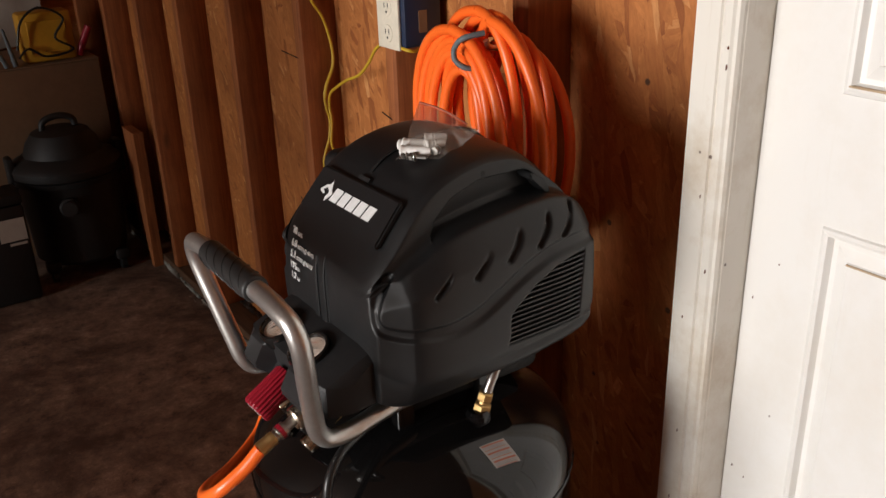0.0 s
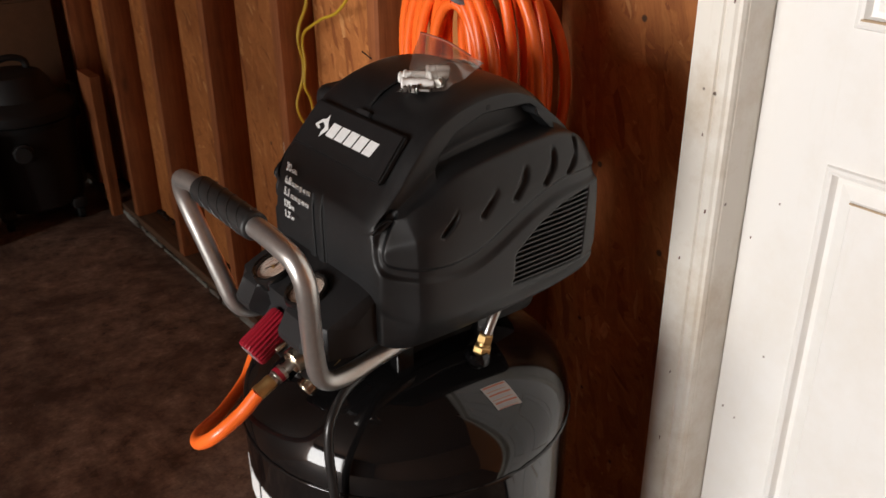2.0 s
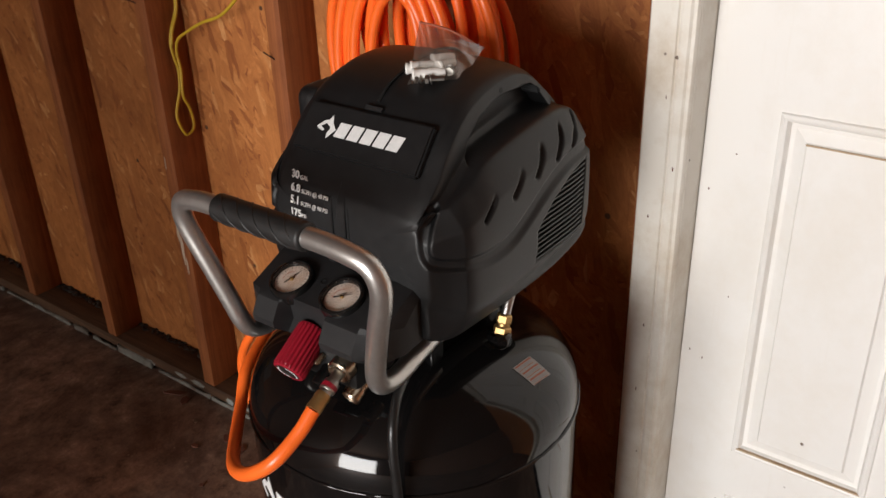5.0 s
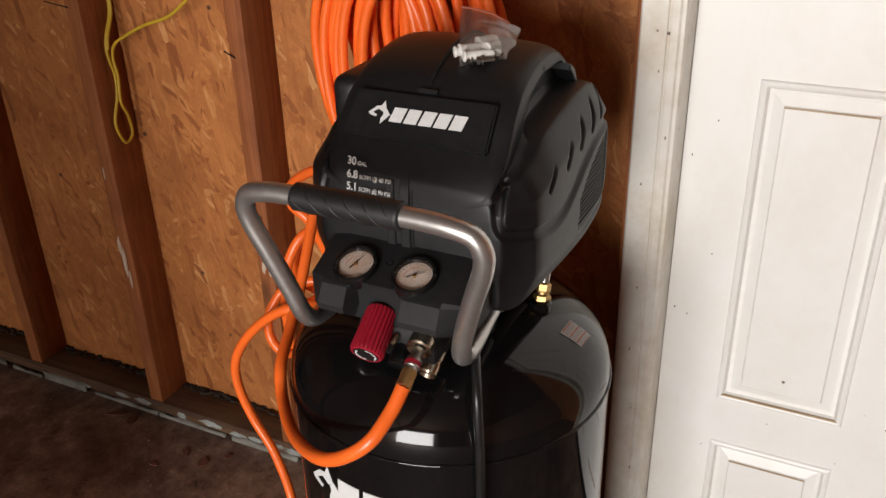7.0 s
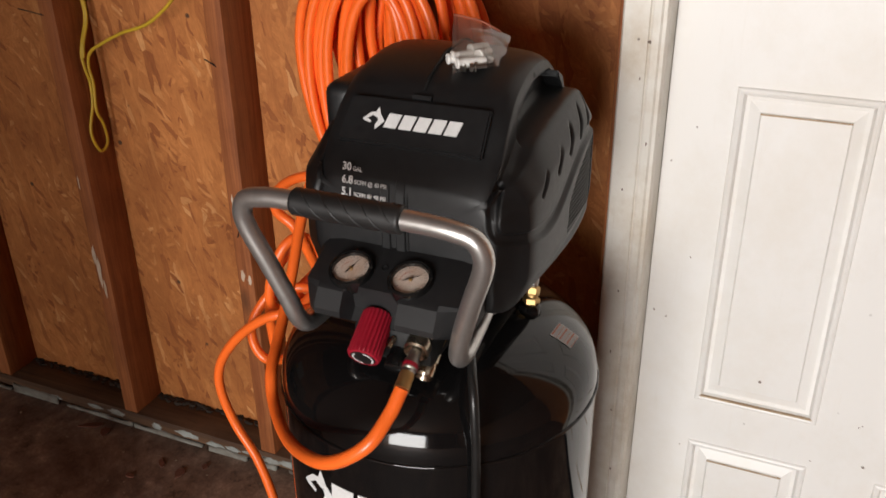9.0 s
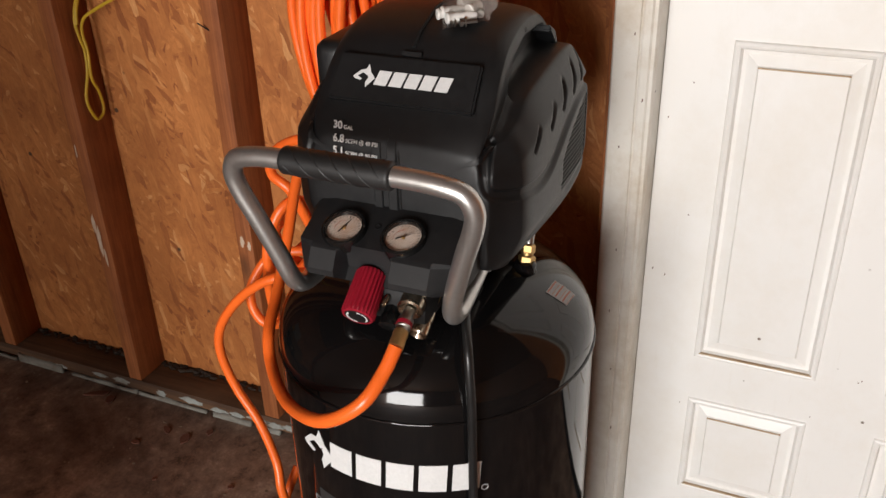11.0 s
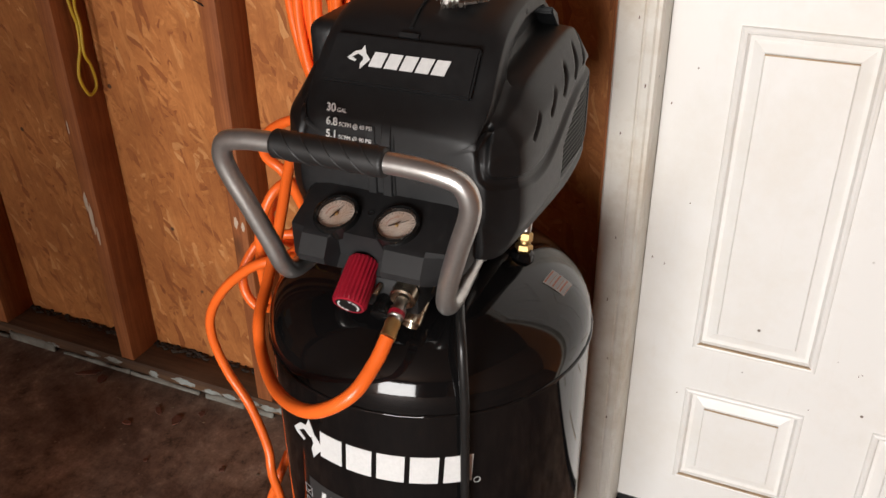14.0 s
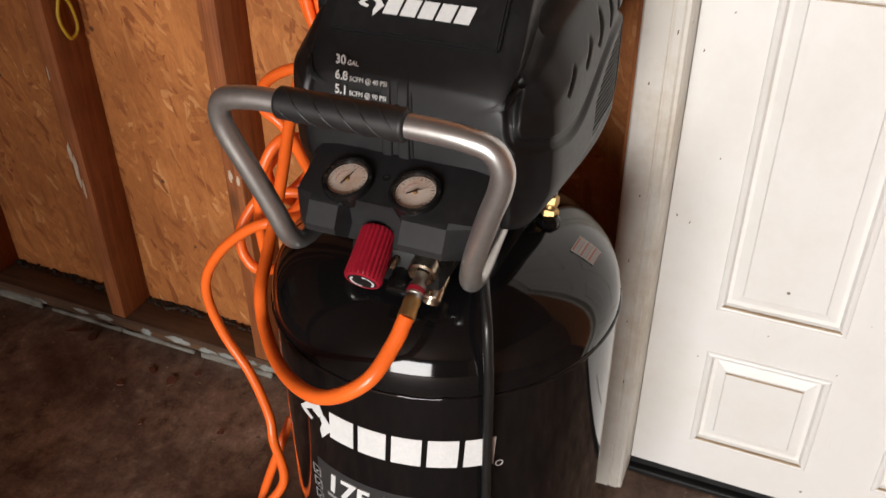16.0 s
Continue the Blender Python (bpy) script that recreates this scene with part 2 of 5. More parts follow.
CASE_YELLOW = speckle_mat("yellow_case_plastic", (0.60, 0.30, 0.02), (0.50, 0.24, 0.015), 40, 0.5, bump=0.05)
PAPER = speckle_mat("pale_wrap", (0.48, 0.42, 0.36), (0.36, 0.31, 0.26), 25, 0.5, bump=0.2)
TIE_GREY = speckle_mat("grey_tie_rubber", (0.13, 0.15, 0.16), (0.10, 0.12, 0.13), 90, 0.6, bump=0.1)
LABEL_GREY = speckle_mat("warning_label_paper", (0.42, 0.40, 0.38), (0.36, 0.34, 0.32), 90, 0.4, bump=0)
LABEL_RED = speckle_mat("warning_label_red_print", (0.42, 0.12, 0.07), (0.36, 0.10, 0.06), 90, 0.4, bump=0)
DIAL = speckle_mat("dial_face", (0.82, 0.72, 0.64), (0.62, 0.42, 0.31), 420, 0.4, bump=0)
DIAL_RED = speckle_mat("dial_red_print", (0.5, 0.09, 0.05), (0.45, 0.08, 0.05), 70, 0.4, bump=0)
ANCHOR = speckle_mat("white_nylon", (0.82, 0.80, 0.77), (0.76, 0.74, 0.70), 70, 0.45, bump=0.05)


def clear_mat(name, tint, gloss, rough, haze=0.0):
    """Thin clear film or glass: mostly see-through with a sheen."""
    m, t, b = material(name)
    out = t.nodes["Material Output"]
    tr, gl, mx, fr = t.nodes.new("ShaderNodeBsdfTransparent"), t.nodes.new("ShaderNodeBsdfGlossy"), t.nodes.new("ShaderNodeMixShader"), node(t, "ShaderNodeLayerWeight", Blend=0.3)
    tr.inputs["Color"].default_value, gl.inputs["Roughness"].default_value = (*tint, 1), rough
    add = t.nodes.new("ShaderNodeMath")
    add.operation = "MULTIPLY_ADD"
    add.inputs[1].default_value, add.inputs[2].default_value = 0.25, gloss
    t.links.new(fr.outputs["Facing"], add.inputs[0])
    t.links.new(add.outputs[0], mx.inputs[0])
    t.links.new(tr.outputs[0], mx.inputs[1])
    t.links.new(gl.outputs[0], mx.inputs[2])
    last = mx
    if haze:
        white, more = t.nodes.new("ShaderNodeBsdfTranslucent"), t.nodes.new("ShaderNodeMixShader")
        white.inputs["Color"].default_value = (0.85, 0.83, 0.80, 1)
        more.inputs[0].default_value = haze
        t.links.new(mx.outputs[0], more.inputs[1])
        t.links.new(white.outputs[0], more.inputs[2])
        last = more
    t.links.new(last.outputs[0], out.inputs["Surface"])
    t.nodes.remove(b)
    return m


FILM = clear_mat("clear_plastic_film", (0.96, 0.95, 0.94), 0.15, 0.09, 0.20)
GLASS = clear_mat("gauge_lens", (0.97, 0.96, 0.95), 0.02, 0.05)


# ---- mesh helpers ----
def part(name, bm, mat, parent=None, label="", smooth=None):
    """Links a bmesh as one mesh object under its thing; smooth: angle in degrees."""
    me = bpy.data.meshes.new(name)
    bmesh.ops.recalc_face_normals(bm, faces=bm.faces)
    if smooth is not None:
        for f in bm.faces:
            f.smooth = True
        for e in bm.edges:
            if len(e.link_faces) == 2 and e.calc_face_angle(0) > radians(smooth):
                e.smooth = False
    bm.to_mesh(me)
    bm.free()
    me.materials.append(mat)
    ob = new(name, me)
    if parent is not None:
        ob.parent = parent
        ob.matrix_parent_inverse = Matrix.Translation(-parent.location)
    if label:
        ob["label"] = label
    return ob


def thing(name, label, category, group="", kind="", base=(0, 0, 0)):
    ob = tagged(new(name), label, category, group, kind)
    ob.location = base
    return ob


def block(x0, x1, y0, y1, z0, z1, bevel=0.0, seg=2, bm=None):
    bm = bm or bmesh.new()
    c = bmesh.ops.create_cube(bm, size=1.0, matrix=Matrix.Translation(((x0 + x1) / 2, (y0 + y1) / 2, (z0 + z1) / 2)) @ Matrix.Diagonal((x1 - x0, y1 - y0, z1 - z0, 1)))
    if bevel:
        es = list({e for v in c["verts"] for e in v.link_edges})
        bmesh.ops.bevel(bm, geom=es, offset=bevel, segments=seg, affect="EDGES", profile=0.5)
    return bm


def smooth_path(pts, per=8):
    """A Catmull-Rom line through the points."""
    p = [Vector(q) for q in pts]
    p = [2 * p[0] - p[1]] + p + [2 * p[-1] - p[-2]]
    out = []
    for i in range(1, len(p) - 2):
        a, b, c, d = p[i - 1], p[i], p[i + 1], p[i + 2]
        for k in range(per):
            s = k / per
            out.append(0.5 * ((2 * b) + (c - a) * s + (2 * a - 5 * b + 4 * c - d) * s * s + (3 * b - a - 3 * c + d) * s ** 3))
    out.append(p[-2])
    return out


def sweep(path, radius, sides=12, bm=None, cap=True):
    """A round tube along a line; radius is a number or a function of the share of its length."""
    bm = bm or bmesh.new()
    path = [Vector(q) for q in path]
    rings, up = [], None
    n = len(path)
    for i, p in enumerate(path):
        tan = (path[min(i + 1, n - 1)] - path[max(i - 1, 0)]).normalized()
        if up is None:
            up = tan.orthogonal().normalized()
        up = (up - tan * up.dot(tan)).normalized()
        side = tan.cross(up)
        r = radius(i / (n - 1)) if callable(radius) else radius
        rings.append([bm.verts.new(p + r * (math.cos(2 * math.pi * k / sides) * up + math.sin(2 * math.pi * k / sides) * side)) for k in range(sides)])
    for a, b in zip(rings, rings[1:]):
        for k in range(sides):
            bm.faces.new((a[k], a[(k + 1) % sides], b[(k + 1) % sides], b[k]))
    if cap:
        bm.faces.new(rings[0][::-1])
        bm.faces.new(rings[-1])
    return bm


def lathe(base, axis, profile, sides=32, bm=None):
    """A turned body: profile rows are (distance along the axis, radius)."""
    bm = bm or bmesh.new()
    base, axis = Vector(base), Vector(axis).normalized()
    u = axis.orthogonal().normalized()
    w = axis.cross(u)
    rings = []
    for d, r in profile:
        rings.append([bm.verts.new(base + axis * d + r * (math.cos(2 * math.pi * k / sides) * u + math.sin(2 * math.pi * k / sides) * w)) for k in range(sides)])
    for a, b in zip(rings, rings[1:]):
        for k in range(sides):
            bm.faces.new((a[k], a[(k + 1) % sides], b[(k + 1) % sides], b[k]))
    bm.faces.new(rings[0][::-1])
    bm.faces.new(rings[-1])
    return bm


def prism(outline, place, depth, bm=None):
    """A flat plate from an outline in a local plane: place(u, v, d) gives the point d above it."""
    bm = bm or bmesh.new()
    a = [bm.verts.new(place(u, v, 0)) for u, v in outline]
    b = [bm.verts.new(place(u, v, depth)) for u, v in outline]
    n = len(outline)
    bm.faces.new(a[::-1])
    bm.faces.new(b)
    for k in range(n):
        bm.faces.new((a[k], a[(k + 1) % n], b[(k + 1) % n], b[k]))
    return bm


def lettering(text, height, place, depth=0.0006, align="LEFT", shear=0.0, bold=0.0):
    """Built-in font text as thin solid letters, bent onto a surface by place(u, v, d)."""
    cu = bpy.data.curves.new("letters", "FONT")
    cu.body, cu.size, cu.align_x, cu.extrude, cu.shear, cu.offset = text, height / 0.70, align, depth, shear, bold
    tmp = bpy.data.objects.new("letters", cu)
    scene.collection.objects.link(tmp)
    bpy.context.view_layer.update()
    me = bpy.data.meshes.new_from_object(tmp.evaluated_get(bpy.context.evaluated_depsgraph_get()))
    bm = bmesh.new()
    bm.from_mesh(me)
    bpy.data.objects.remove(tmp)
    bpy.data.curves.remove(cu)
    bpy.data.meshes.remove(me)
    for v in bm.verts:
        v.co = place(v.co.x, v.co.y, v.co.z + depth)
    return bm


# ---- structure ----
WALL_X, STUD_X = 0.976, 0.887
DOOR_X, DOOR_Y0, DOOR_Y1, DOOR_Z0, DOOR_Z1 = 0.937, -0.040, 0.662, 0.030, 2.02
ROOM_Y0, ROOM_Y1, ROOM_Z = -2.4, 4.15, 2.55

floor_bm = block(DOORWAY_X - 1.5, WALL_X + 0.05, ROOM_Y0 - 0.2, ROOM_Y1 + 0.2, -0.12, 0.0)
tagged(part("floor", floor_bm, CONCRETE), "dark stained concrete garage floor with grit and oil marks", "floor", kind="structure")

wall_bm = block(WALL_X, WALL_X + 0.014, DOOR_Y1 + 0.025, ROOM_Y1, 0.0, ROOM_Z)
block(WALL_X, WALL_X + 0.014, ROOM_Y0, DOOR_Y0 - 0.025, 0.0, ROOM_Z, bm=wall_bm)
block(WALL_X, WALL_X + 0.014, DOOR_Y0 - 0.025, DOOR_Y1 + 0.025, DOOR_Z1 + 0.03, ROOM_Z, bm=wall_bm)
wall_east = tagged(part("wall_east", wall_bm, OSB), "bare orange-brown strand board garage wall between open studs", "wall", kind="structure")

north_bm = block(DOORWAY_X, WALL_X, ROOM_Y1, ROOM_Y1 + 0.014, 0.0, ROOM_Z)
tagged(part("wall_north", north_bm, OSB), "bare strand board end wall in shade", "wall", kind="structure")
# unseen south and west walls, in the darker boards that limit fill
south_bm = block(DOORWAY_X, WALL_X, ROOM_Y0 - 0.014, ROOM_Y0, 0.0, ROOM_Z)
tagged(part("wall_south", south_bm, BARE_BOARD), "unseen side wall, boards toned dark to cut bounced light", "wall", kind="structure")
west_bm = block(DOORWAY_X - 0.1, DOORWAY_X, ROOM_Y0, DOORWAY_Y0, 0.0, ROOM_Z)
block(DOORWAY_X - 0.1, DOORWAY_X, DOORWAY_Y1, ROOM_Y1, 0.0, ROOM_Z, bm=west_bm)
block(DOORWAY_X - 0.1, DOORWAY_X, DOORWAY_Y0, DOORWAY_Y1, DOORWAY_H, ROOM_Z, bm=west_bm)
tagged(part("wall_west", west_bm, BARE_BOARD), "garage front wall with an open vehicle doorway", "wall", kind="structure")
# unseen partition, added to block doorway light from the north bays
shading_bm = block(DOORWAY_X, 0.05, 1.535, 1.66, 0.0, ROOM_Z)
tagged(part("shading_wall", shading_bm, BARE_BOARD), "unseen board partition added to shade the north studs, ending short of them", "wall", kind="structure")
ceiling_bm = block(DOORWAY_X - 0.1, WALL_X + 0.014, ROOM_Y0, ROOM_Y1, ROOM_Z, ROOM_Z + 0.03)
tagged(part("ceiling", ceiling_bm, CEILING_WOOD), "brown wooden garage ceiling", "ceiling", kind="structure")

# studs and plates of the east wall
stud_rng = random.Random(4)
for y in (1.077, 1.460, 1.856, 2.262, 2.668, 3.070, 3.476, 3.88):
    bm = block(-0.0445, 0.0445, -0.019, 0.019, 0.0, ROOM_Z - 0.048, 0.0025, 2)
    bmesh.ops.subdivide_edges(bm, edges=[e for e in bm.edges if abs(e.verts[0].co.z - e.verts[1].co.z) > 1], cuts=6)
    for v in bm.verts:
        v.co.y += 0.0025 * math.sin(v.co.z * 2.1 + y * 9)
    for v in bm.verts:
        v.co += Vector((STUD_X + 0.0445, y, 0.044))
    part("stud", bm, STUD, wall_east, smooth=40)
for y in (DOOR_Y1 + 0.056, DOOR_Y0 - 0.056):
    part("stud", block(STUD_X, WALL_X - 0.001, y - 0.019, y + 0.019, 0.044, ROOM_Z, 0.002), STUD, wall_east)
plate_bm = block(STUD_X - 0.001, WALL_X - 0.001, DOOR_Y1 + 0.03, ROOM_Y1, 0.012, 0.044, 0.003)
part("sole_plate", plate_bm, PLATE_WOOD, wall_east, "dirty worn floor plate", 40)

# pale broken mortar strip along the foot of the plate
mortar = bmesh.new()
rng = random.Random(8)
y = DOOR_Y1 + 0.11
while y < 3.6:
    w = rng.uniform(0.05, 0.22)
    d, h = rng.uniform(0.002, 0.010), rng.uniform(0.008, 0.026)
    block(STUD_X - d, STUD_X + 0.004, y, y + w, 0.0, h, 0.003, 1, mortar)
    y += w + rng.uniform(0.0, 0.03)
for v in mortar.verts:
    v.co += 0.003 * Vector((noise.noise(v.co * 40), noise.noise(v.co * 37 + Vector((5, 0, 0))), 0))
bmesh.ops.subdivide_edges(mortar, edges=[e for e in mortar.edges if e.calc_length() > 0.03], cuts=6, use_grid_fill=True)
for v in mortar.verts:
    if v.co.z > 0.004:
        v.co += Vector((0.004 * noise.noise(v.co * 60), 0, 0.007 * noise.noise(v.co * 45 + Vector((9, 2, 4)))))
part("mortar_strip", mortar, MORTAR, wall_east, "crumbled pale mortar and old paint", 50)

# pale paint flakes left on the plate's edge
flake_rng = random.Random(31)


def ragged(cx, cy, w, h, rng, n=11):
    """An uneven outline about a middle."""
    return [(cx + w * math.cos(2 * math.pi * k / n) * rng.uniform(0.55, 1.0), cy + h * math.sin(2 * math.pi * k / n) * rng.uniform(0.5, 1.0)) for k in range(n)]


for y, w in ((1.20, 0.035), (1.27, 0.03), (1.335, 0.05), (1.40, 0.05), (1.455, 0.03), (1.50, 0.045), (1.56, 0.025), (1.61, 0.03), (1.69, 0.04), (1.78, 0.02), (1.90, 0.03), (1.97, 0.03), (2.10, 0.025)):
    flake = prism(ragged(y, flake_rng.uniform(0.018, 0.034), w, flake_rng.uniform(0.006, 0.013), flake_rng, 19), lambda u, v, d: Vector((STUD_X - 0.001 - d, u, v)), 0.0012)
    part("paint_flake", flake, FLAKE, wall_east, "pale blue-grey paint flake")
# white scuffs on the studs
for y, z, w, h in ((1.866, 0.470, 0.006, 0.030), (1.860, 0.430, 0.007, 0.045), (1.853, 0.385, 0.004, 0.026), (1.468, 0.500, 0.006, 0.016), (1.452, 0.492, 0.005, 0.014), (1.470, 0.665, 0.003, 0.018), (1.866, 0.640, 0.002, 0.02)):
    scuff = prism(ragged(y, z, w, h, flake_rng, 13), lambda u, v, d: Vector((STUD_X - d + 0.0001, u, v)), 0.0007)
    part("paint_scuff", scuff, SCUFF, wall_east, "white paint scuff")

# dark dirt gathered on the plate along the board, and grit and chips on the floor
dirt = bmesh.new()
for k in range(900):
    y = 0.78 + 2.7 * k / 900 + flake_rng.uniform(-0.01, 0.01)
    r = flake_rng.uniform(0.0015, 0.009) * (0.6 + 1.6 * abs(noise.noise(Vector((y * 6, 0, 0)))))
    m = Matrix.Translation((WALL_X - flake_rng.uniform(0.0, 0.022), y, 0.045 + r * 0.3)) @ Matrix.Diagonal((r, r * 1.3, r * flake_rng.uniform(0.2, 0.5), 1))
    bmesh.ops.create_icosphere(dirt, subdivisions=1, radius=1.0, matrix=m)
tagged(part("dirt", dirt, DIRT, smooth=60), "dark crumbly dirt along the foot of the boards", "dirt", kind="stuff")
grit = bmesh.new()
for k in range(300):
    x, y = flake_rng.uniform(0.05, 0.87), flake_rng.uniform(1.0, 3.1)
    if k % 3 == 0:
        x = 0.87 - abs(flake_rng.gauss(0, 0.05))
    r = flake_rng.uniform(0.0010, 0.0034)
    prism([(x + r * math.cos(a + k) * flake_rng.uniform(0.6, 1.4), y + r * math.sin(a + k) * flake_rng.uniform(0.6, 1.4)) for a in (0, 1.3, 2.6, 3.9, 5.2)], lambda u, v, d: Vector((u, v, d)), r * 0.5, grit)
tagged(part("floor_grit", grit, GRIT), "pale grit and wood crumbs on the concrete", "debris", kind="stuff")
for x, y, w, h, turn in ((0.850, 1.945, 0.010, 0.042, 0.5), (0.842, 1.905, 0.020, 0.016, 0.2), (0.80, 1.70, 0.016, 0.010, 0.9), (0.79, 1.64, 0.020, 0.014, 0.3), (0.83, 1.60, 0.010, 0.012, 1.4), (0.74, 1.74, 0.008, 0.012, 0.1), (0.70, 1.45, 0.007, 0.010, 0.7), (0.66, 1.62, 0.006, 0.008, 1.1)):
    chip = prism(ragged(0, 0, w, h, flake_rng, 9), lambda u, v, d: Vector((x + u * math.cos(turn) - v * math.sin(turn), y + u * math.sin(turn) + v * math.cos(turn), 0.001 + d)), 0.003)
    tagged(part("bark_chip", chip, CHIP), "thin reddish brown wood chip on the floor", "wood chip", "chips on the floor")

# cut timber offcut against the wall
off = prism([(-0.10, 0.53), (0.035, 0.53), (0.020, 0.0), (-0.012, 0.0)], lambda u, v, d: Vector((0.882 - d, 3.235 - u, v)), 0.035)
tagged(part("timber_offcut", off, STUD), "short sawn timber offcut standing against the studs", "timber")

# nails left in the studs
for a, b in (((0.873, 1.4804, 0.9503), (0.8895, 1.4668, 0.9325)), ((0.868, 1.908, 1.010), (0.8895, 1.862, 0.995)), ((0.866, 1.452, 0.60), (0.889, 1.458, 0.62))):
    part("nail", sweep([a, b], 0.0013, 6), DARK_PLASTIC, wall_east)

# door, casing and jamb
door_1 = thing("door_1", "closed white panelled garage side door with grimy paint", "door", kind="structure", base=(DOOR_X, 0.3, DOOR_Z0))
PANELS = [(y1, y0, z0, z1) for y1, y0 in ((0.563, 0.362), (0.255, 0.054)) for z0, z1 in ((0.114, 0.328), (0.417, 0.982), (1.143, 1.90))]


def door_slab():
    """The slab's front with a moulded raised panel in each opening."""
    bm = bmesh.new()
    ys = sorted({DOOR_Y0, DOOR_Y1, *[p[0] for p in PANELS], *[p[1] for p in PANELS]})
    zs = sorted({DOOR_Z0, DOOR_Z1, *[p[2] for p in PANELS], *[p[3] for p in PANELS]})
    holes = {(p[1], p[2]) for p in PANELS}
    grid = {(y, z): bm.verts.new((DOOR_X, y, z)) for y in ys for z in zs}
    for a, b in zip(ys, ys[1:]):
        for c, d in zip(zs, zs[1:]):
            if (a, c) not in holes:
                bm.faces.new((grid[a, c], grid[b, c], grid[b, d], grid[a, d]))
    for y1, y0, z0, z1 in PANELS:
        ring = [grid[y0, z0], grid[y1, z0], grid[y1, z1], grid[y0, z1]]
        for inset, depth in ((0.002, -0.003), (0.006, -0.0045), (0.010, -0.003), (0.014, 0.006), (0.020, 0.0075), (0.036, 0.002), (0.0385, -0.002), (0.041, -0.002)):
            nxt = [bm.verts.new((DOOR_X + depth, y, z)) for y, z in ((y0 + inset, z0 + inset), (y1 - inset, z0 + inset), (y1 - inset, z1 - inset), (y0 + inset, z1 - inset))]
            for k in range(4):
                bm.faces.new((ring[k], ring[(k + 1) % 4], nxt[(k + 1) % 4], nxt[k]))
            ring = nxt
        bm.faces.new(ring)
    rim = [e for e in bm.edges if len(e.link_faces) == 1]
    ext = bmesh.ops.extrude_edge_only(bm, edges=rim)
    for v in ext["geom"]:
        if isinstance(v, bmesh.types.BMVert):
            v.co.x += 0.035
    return bm


part("slab", door_slab(), DOOR_PAINT, door_1, smooth=25)
for y1, y0, z0, z1 in PANELS:
    for z, h in ((z0 + 0.0095, 0.0022), (z1 - 0.0395, 0.0020)):
        inset = 0.008 if z < z0 + 0.02 else 0.037
        part("grime_line", block(DOOR_X - (0.0042 if inset < 0.01 else 0.0026), DOOR_X + 0.003, y0 + inset, y1 - inset, z, z + h), GRIME, door_1)
chip_rng = random.Random(12)
for y, z in ((0.615, 0.912), (0.402, 0.846), (0.298, 0.432), (0.293, 0.436), (0.359, 0.342), (0.628, 0.571), (0.577, 0.311), (0.402, 0.977), (0.648, 0.853), (0.481, 0.858), (0.649, 0.580), (0.600, 0.690)):
    chip = prism(ragged(y, z, 0.0013, chip_rng.uniform(0.0014, 0.0032), chip_rng, 7), lambda u, v, d: Vector((DOOR_X + 0.0004 - d, u, v)), 0.0009)
    part("paint_chip", chip, CHIP, door_1)
sweep_bm = block(DOOR_X + 0.004, DOOR_X + 0.03, DOOR_Y0, DOOR_Y1, 0.012, 0.030)
part("door_sweep", sweep_bm, RUBBER, door_1, "black rubber bottom seal")
sill_bm = block(DOOR_X - 0.012, DOOR_X + 0.10, DOOR_Y0 - 0.02, DOOR_Y1 + 0.02, 0.0, 0.012, 0.003)
part("threshold", sill_bm, DARK_PLASTIC, door_1, "dark dirty threshold")


def moulding(outline, z0, z1):
    """An upright board with the cross-section given as (x, y) points."""
    bm = bmesh.new()
    rows = [[bm.verts.new((x, y, z)) for x, y in outline] for z in (z0, z1)]
    n = len(outline)
    for k in range(n):
        bm.faces.new((rows[0][k], rows[0][(k + 1) % n], rows[1][(k + 1) % n], rows[1][k]))
    bm.faces.new(rows[0][::-1])
    bm.faces.new(rows[1])
    return bm


CX = 0.871
CASING = [(STUD_X, 0.729), (CX + 0.004, 0.729), (CX, 0.726), (CX, 0.690), (CX + 0.003, 0.688), (CX + 0.001, 0.684), (CX + 0.001, 0.674), (CX + 0.004, 0.671), (CX + 0.004, 0.666), (CX + 0.009, 0.664), (STUD_X, 0.664)]
casing = tagged(part("door_casing", moulding(CASING, 0.002, 2.12), TRIM_PAINT, smooth=20), "worn off-white moulded door casing with dirt and nicks", "trim", kind="structure")
for y, z in ((0.696, 0.997), (0.678, 0.898), (0.675, 1.165), (0.675, 1.188), (0.700, 0.640), (0.704, 0.52), (0.694, 0.40), (0.708, 0.82), (0.686, 0.27)):
    chip = prism(ragged(y, z, 0.0012, chip_rng.uniform(0.002, 0.005), chip_rng, 7), lambda u, v, d: Vector((CX + 0.0008 - d, u, v)), 0.0014)
    part("paint_chip", chip, CHIP, casing)
mirror_y = DOOR_Y0 + DOOR_Y1
casing_b = tagged(part("door_casing", moulding([(x, mirror_y - y) for x, y in CASING], 0.002, 2.12), TRIM_PAINT, smooth=20), "worn off-white moulded door casing", "trim", kind="structure")
head_bm = block(CX, STUD_X, mirror_y - 0.732, 0.732, 2.122, 2.19, 0.003)
tagged(part("door_casing", head_bm, TRIM_PAINT), "off-white head casing over the door", "trim", kind="structure")
jamb_bm = block(STUD_X - 0.002, WALL_X, DOOR_Y1 + 0.0012, DOOR_Y1 + 0.024, 0.013, 2.12, 0.0015)
block(STUD_X - 0.002, WALL_X, DOOR_Y0 - 0.024, DOOR_Y0 - 0.004, 0.013, 2.12, 0.0015, bm=jamb_bm)
block(STUD_X - 0.002, WALL_X, DOOR_Y0 - 0.003, DOOR_Y1 + 0.003, DOOR_Z1 + 0.004, 2.12, 0.0015, bm=jamb_bm)
